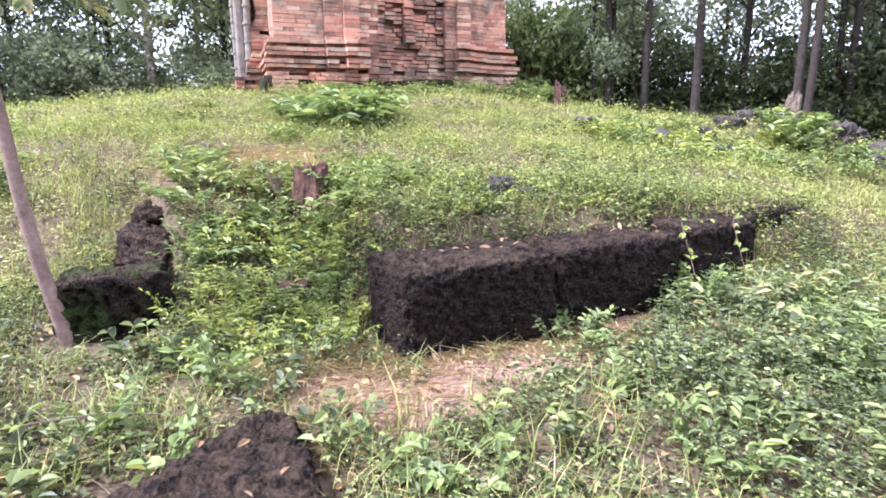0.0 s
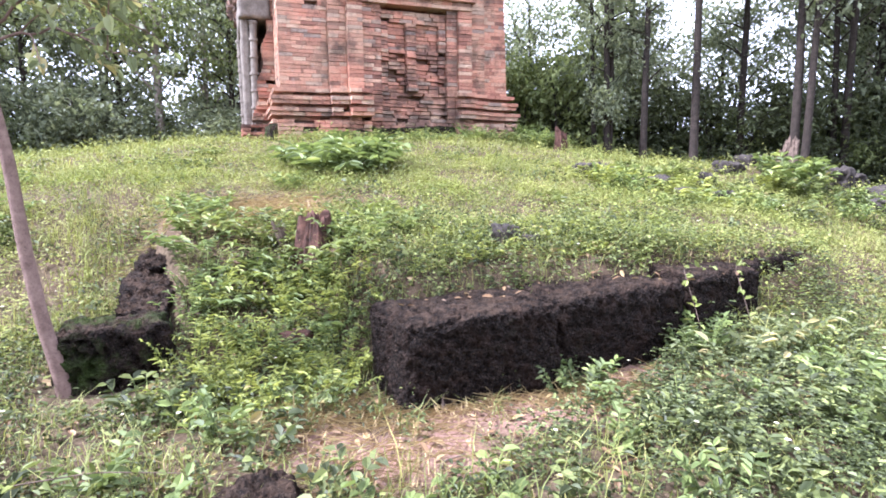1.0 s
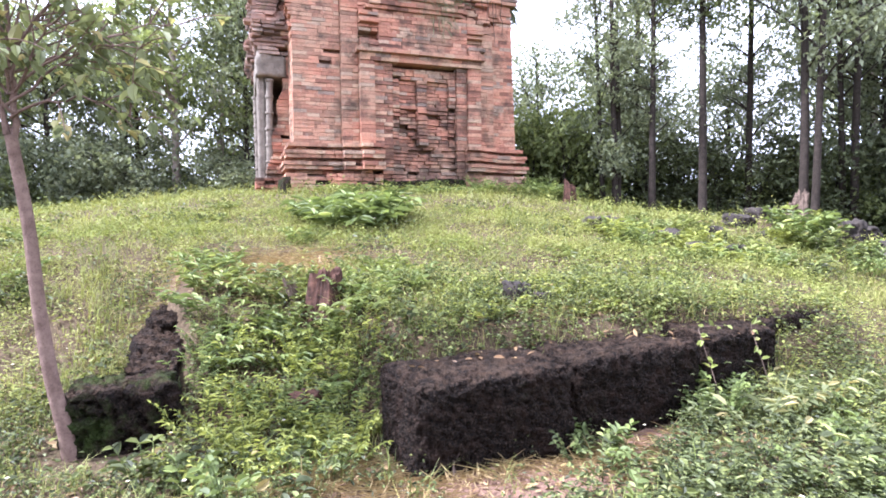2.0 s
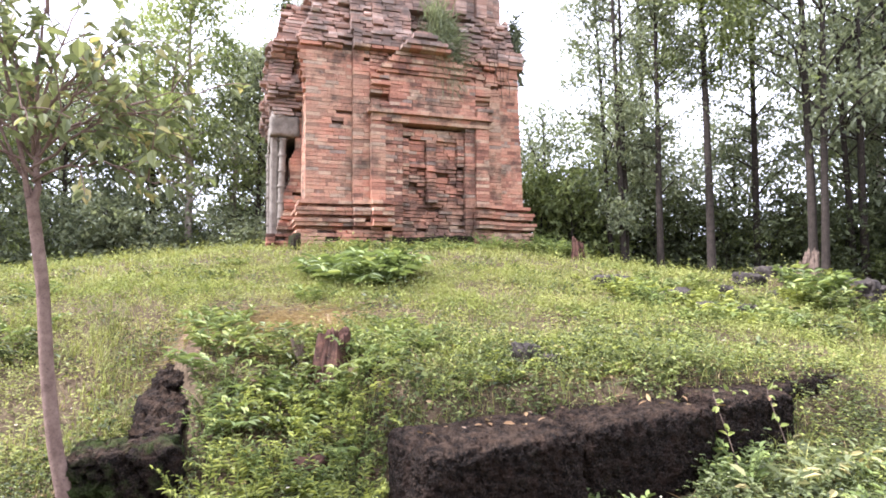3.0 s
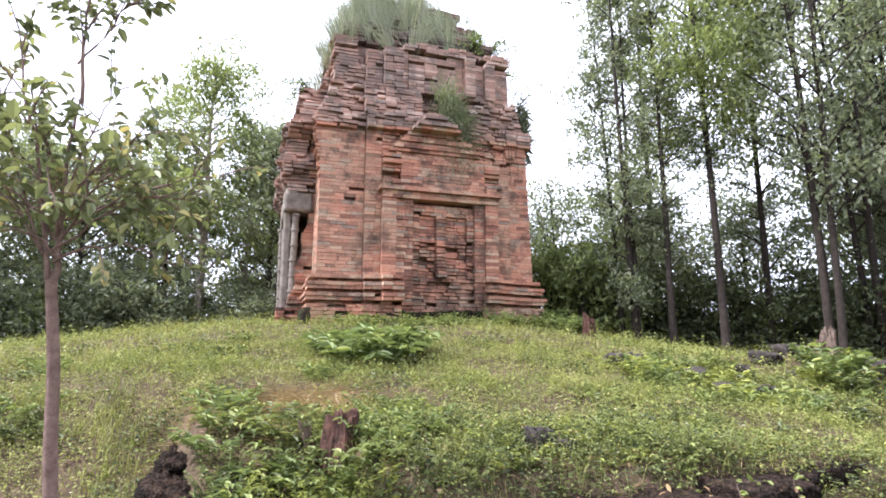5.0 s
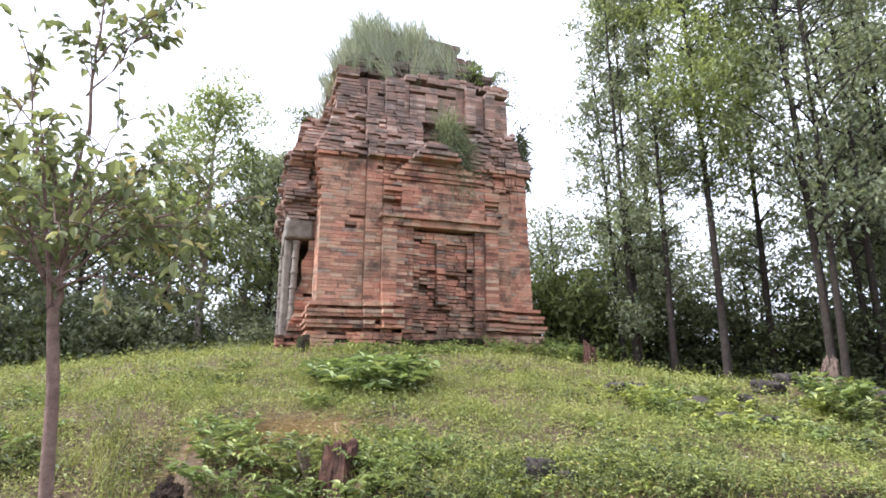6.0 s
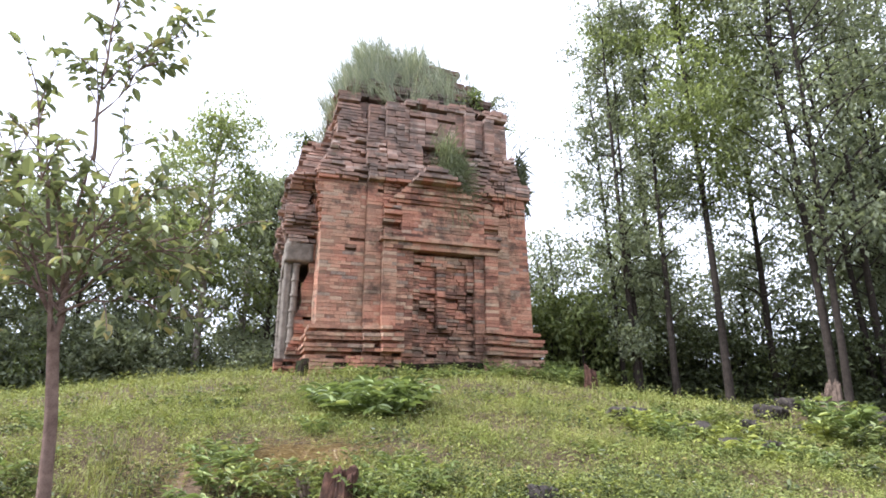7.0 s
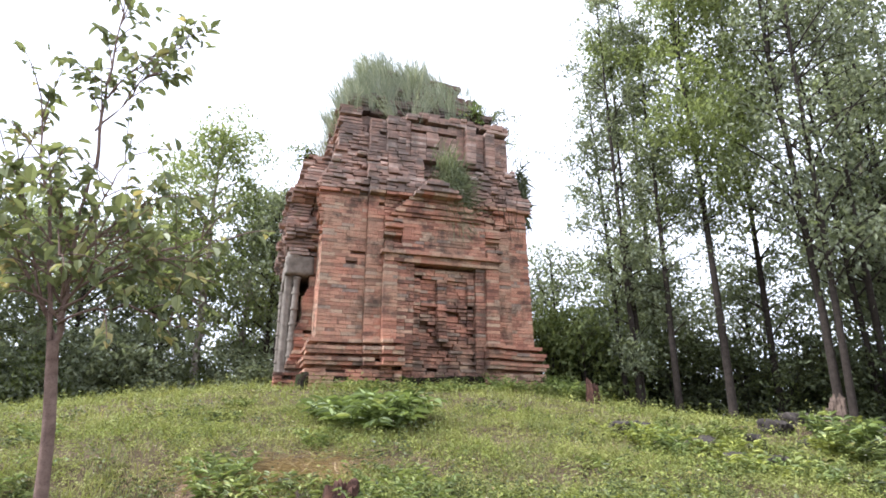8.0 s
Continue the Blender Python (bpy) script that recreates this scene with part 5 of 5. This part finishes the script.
for i in range(26):
    u, v = rs.uniform(-0.3, 0.7), rs.uniform(3.0, 4.3)
    shrub("feathery yellow-green weed in the gap", u, v, 16, rs.uniform(0.16, 0.32), 0.32, 0.05, FERN if i % 4 else LUSH, 400 + i, 8, 0.3, GATE)
LUSHR = "taller weeds before the wall"
for i in range(44):
    u, v = rs.uniform(1.6, 4.8), rs.uniform(1.0, 2.7)
    shrub("leafy green weed before the wall", u, v, 10, rs.uniform(0.2, 0.32), 0.3, rs.uniform(0.04, 0.08), (WEED_DARK, LUSH, WEED_SHADED)[i % 3], 510 + i, 6, 0.5, LUSHR)
for i, (u, v) in enumerate(((2.78, 2.9), (2.95, 2.95))):
    shrub("bright green weed against the laterite", u, v, 18, 0.34, 0.26, 0.06, LUSH, 240 + i, 6, 0.5, LUSHR)


BANK = "weeds on the bank behind the wall"
for i in range(30):
    u, v = rs.uniform(0.62, 3.6), rs.uniform(3.42, 4.1)
    shrub("small-leaved weed on the bank", u, v + 0.1 * u - 0.1, 12, rs.uniform(0.1, 0.2), 0.34, 0.042, FERN if i % 3 else WEED, 440 + i, 7, 0.42, BANK)
for i, (u, v) in enumerate(((2.95, 2.75), (3.2, 2.8), (3.5, 2.85), (3.75, 2.95), (3.35, 2.6), (3.9, 2.75), (2.8, 2.55))):
    shrub("creeper with long pale green leaves", u, v, 6, rs.uniform(0.2, 0.32), 0.4, 0.095, SAP_LEAF, 480 + i, 5, 0.42, LUSHR)


def vine(label, points, seed, leaf=0.06):
    r = np.random.default_rng(seed)
    pts = np.array(points, float)
    t = np.linspace(0, len(pts) - 1, 30)
    p = np.stack([np.interp(t, range(len(pts)), pts[:, k]) for k in range(3)], 1)
    for _ in range(3):
        p[1:-1] = (p[:-2] + 2 * p[1:-1] + p[2:]) / 4
    o = p[0].copy()
    ob = thing("vine", *o)
    w = Tubes()
    w.add(p - o, np.linspace(0.0035, 0.002, 30), 5)
    part("stem", w.mesh("stem", GREY_WOOD), ob)
    idx = r.integers(3, 30, 16)
    base = p[idx] - o
    vv, ff = leaf_arrays(base, r.normal(0, 1, (16, 3)) + np.array([0, -0.4, 0.1]), unit(r.normal(0, 0.5, (16, 3)) + np.array([0, -0.5, 1.0])), leaf * r.uniform(0.6, 1.2, 16), leaf * 0.55)
    part("foliage", mesh_from("foliage", vv, [ff], WEED), ob)
    tagged(ob, label, "vine", "creeping vines")


vine("creeping vine with pale leaves over the laterite", ((2.9, 2.84, 0.1), (2.88, 2.93, 0.4), (2.85, 3.02, 0.66), (3.0, 3.2, 0.68), (3.3, 3.2, 0.67)), 1)
vine("creeping vine with pale leaves over the laterite", ((3.4, 2.9, 0.12), (3.35, 2.98, 0.45), (3.38, 3.1, 0.65), (3.6, 3.3, 0.66), (3.8, 3.35, 0.6)), 2)
vine("thin runner lying over the weeds", ((-1.05, 2.45, 0.2), (-0.8, 2.42, 0.25), (-0.5, 2.4, 0.26), (-0.2, 2.35, 0.22)), 3, 0.05)


# ---- growth on the tower ----
def blades_at(name, base, along, length, width, mat, label, category):
    n = len(base)
    vv, f4, f3 = strip_arrays(base, along, length, width * rng.uniform(0.6, 1.4, n))
    ob = new(name, mesh_from(name, vv, [f4, f3], mat))
    ob.matrix_basis = SITE
    tagged(ob, label, category, kind="stuff")


def roof_grass():
    """Tufts of tall grass on the fallen roof, thinning down its near edge."""
    tufts, per = 270, 24
    z = 8.25 + 2.0 * rng.random(tufts) ** 0.8
    w = 0.34 + 0.55 * (z - 8.52)
    on_front = rng.random(tufts) < 0.6
    a, b = U0 + w, U1 - w
    s = rng.random(tufts)
    z = np.where(on_front, z, z - 0.5 * rng.random(tufts))
    x = np.where(on_front, a + (b - a) * s ** 1.3, a - 0.1 - 0.2 * rng.random(tufts))
    y = np.where(on_front, V0 + w, V0 + w + (V1 - V0 - 2 * w) * s)
    keep = (x < 5.0) & ((x < 4.2) | (rng.random(tufts) < 0.35))
    x, y, z = x[keep], y[keep], z[keep]
    n = len(x)
    lean = rng.normal(0, 0.22, (n, 3)) + np.array([-0.2, -0.1, 1.0])
    tall = rng.uniform(0.4, 1.45, n) * np.where(x < 3.8, 1.0, 0.7)
    k = np.repeat(np.arange(n), per)
    m = len(k)
    base = np.stack((x, y, z), 1)[k] + rng.normal(0, 0.07, (m, 3)) * np.array([1, 1, 0.6])
    along = lean[k] + rng.normal(0, 0.14, (m, 3))
    blades_at("roof_grass", base, along, tall[k] * rng.uniform(0.45, 1.25, m), 0.0075, TALL_GRASS, "tall pale green grass on the ruined roof", "grass")


roof_grass()


def hanging_grass():
    n = 1500
    x, z = rng.normal(3.84, 0.17, n), rng.normal(6.62, 0.36, n)
    x = x + (7.0 - z) * 0.25
    y = np.full(n, V0 + 0.05) - rng.uniform(0, 0.1, n)
    along = np.stack((rng.normal(0, 0.25, n), rng.uniform(-0.7, -0.15, n), rng.normal(0.25, 0.7, n)), 1)
    blades_at("hanging_grass", np.stack((x, y, z), 1), along, rng.uniform(0.3, 0.75, n), 0.012, TREE_LEAF, "tuft of green grass hanging from the broken cornice", "grass")
    n = 700
    y = rng.uniform(V0 + 0.05, V0 + 1.0, n)
    along = np.stack((rng.uniform(0.1, 0.7, n), rng.normal(-0.2, 0.3, n), rng.normal(0, 0.7, n)), 1)
    blades_at("hanging_grass", np.stack((np.full(n, U1 - 0.1), y, rng.normal(6.75, 0.35, n)), 1), along, rng.uniform(0.2, 0.5, n), 0.025, SHADE_DARK_LEAF, "green tuft growing from the corner of the tower", "grass")


hanging_grass()


def roof_shrub(label, u, v, z, reach, seed, n_twigs, mat):
    r = np.random.default_rng(seed)
    ob = thing("roof_shrub", u, v, z)
    w = Tubes()
    base, along = [], []
    for _ in range(n_twigs):
        e = np.array(reach) * r.uniform(0.5, 1.1) + r.normal(0, 0.25, 3)
        t = np.linspace(0, 1, 9)[:, None]
        p = e * t + np.array([0, 0, 0.25]) * np.sin(t * math.pi)
        w.add(p, np.linspace(0.012, 0.003, 9), 5)
        for q in p[3:]:
            for _ in range(4):
                base.append(q + r.normal(0, 0.05, 3))
                along.append(r.normal(0, 1, 3) - np.array([0, 0, 0.5]))
    part("stem", w.mesh("stem", BARK), ob)
    m = len(base)
    vv, ff = leaf_arrays(np.array(base), np.array(along), unit(r.normal(0, 0.5, (m, 3)) + np.array([0, 0, 1.0])), r.uniform(0.06, 0.13, m), r.uniform(0.03, 0.06, m))
    part("foliage", mesh_from("foliage", vv, [ff], mat), ob)
    tagged(ob, label, "shrub", "shrubs growing on the tower")


roof_shrub("small leafy shrub rooted in the tower roof", 5.2, 12.6, 8.7, (0.9, 0.3, 0.85), 5, 13, TREE_LEAF)
roof_shrub("small leafy shrub rooted in the tower roof", 5.3, 12.7, 8.5, (0.8, 0.2, -0.2), 6, 8, TREE_LEAF_FRESH)
roof_shrub("green shrub sprouting from the ruined roof edge", 4.6, 12.1, 8.75, (0.15, -0.2, 0.25), 7, 9, LUSH)
roof_shrub("green shrub sprouting from the ruined roof edge", 0.75, 13.0, 7.4, (-0.3, -0.1, 0.3), 8, 9, LUSH)


def hanging_root(u, length, seed):
    r = np.random.default_rng(seed)
    t = np.linspace(0, 1, 14)
    p = np.stack((np.cumsum(r.normal(0, 0.012, 14)), -0.05 - 0.06 * t + np.cumsum(r.normal(0, 0.006, 14)), -length * t), 1)
    w = Tubes()
    w.add(p, np.linspace(0.012, 0.005, 14), 5)
    ob = thing("hanging_root", u, V0 - 0.02, 6.62, data=w.mesh("hanging_root", GREY_WOOD))
    tagged(ob, "thin pale root hanging down the brick wall", "root", "roots on the tower")


for i, (u, ln) in enumerate(((5.12, 0.9), (5.25, 1.3), (5.33, 0.7), (5.5, 1.1), (5.02, 0.6))):
    hanging_root(u, ln, i)


def twig(u, v, length, turn, rise):
    w = Tubes()
    t = np.linspace(0, 1, 8)
    w.add(np.stack((length * t, 0.02 * np.sin(5 * t), rise * t), 1), np.linspace(0.005, 0.002, 8), 5)
    ob = thing("twig", u, v, float(ground_height(u, v)) + 0.01, turn, data=w.mesh("twig", GREY_WOOD))
    tagged(ob, "thin dry twig on the ground", "twig", "dry twigs")


for a in ((0.98, 2.72, 0.16, 100, 0.16), (1.0, 2.7, 0.15, 60, 0.14), (1.02, 2.71, 0.2, 80, 0.2), (0.6, 2.95, 0.35, 150, 0.02), (0.8, 2.2, 0.14, 30, 0.02), (0.55, 2.5, 0.3, 200, 0.02), (2.0, 2.55, 0.4, 20, 0.05), (-0.3, 2.0, 0.3, 140, 0.05)):
    twig(*a)
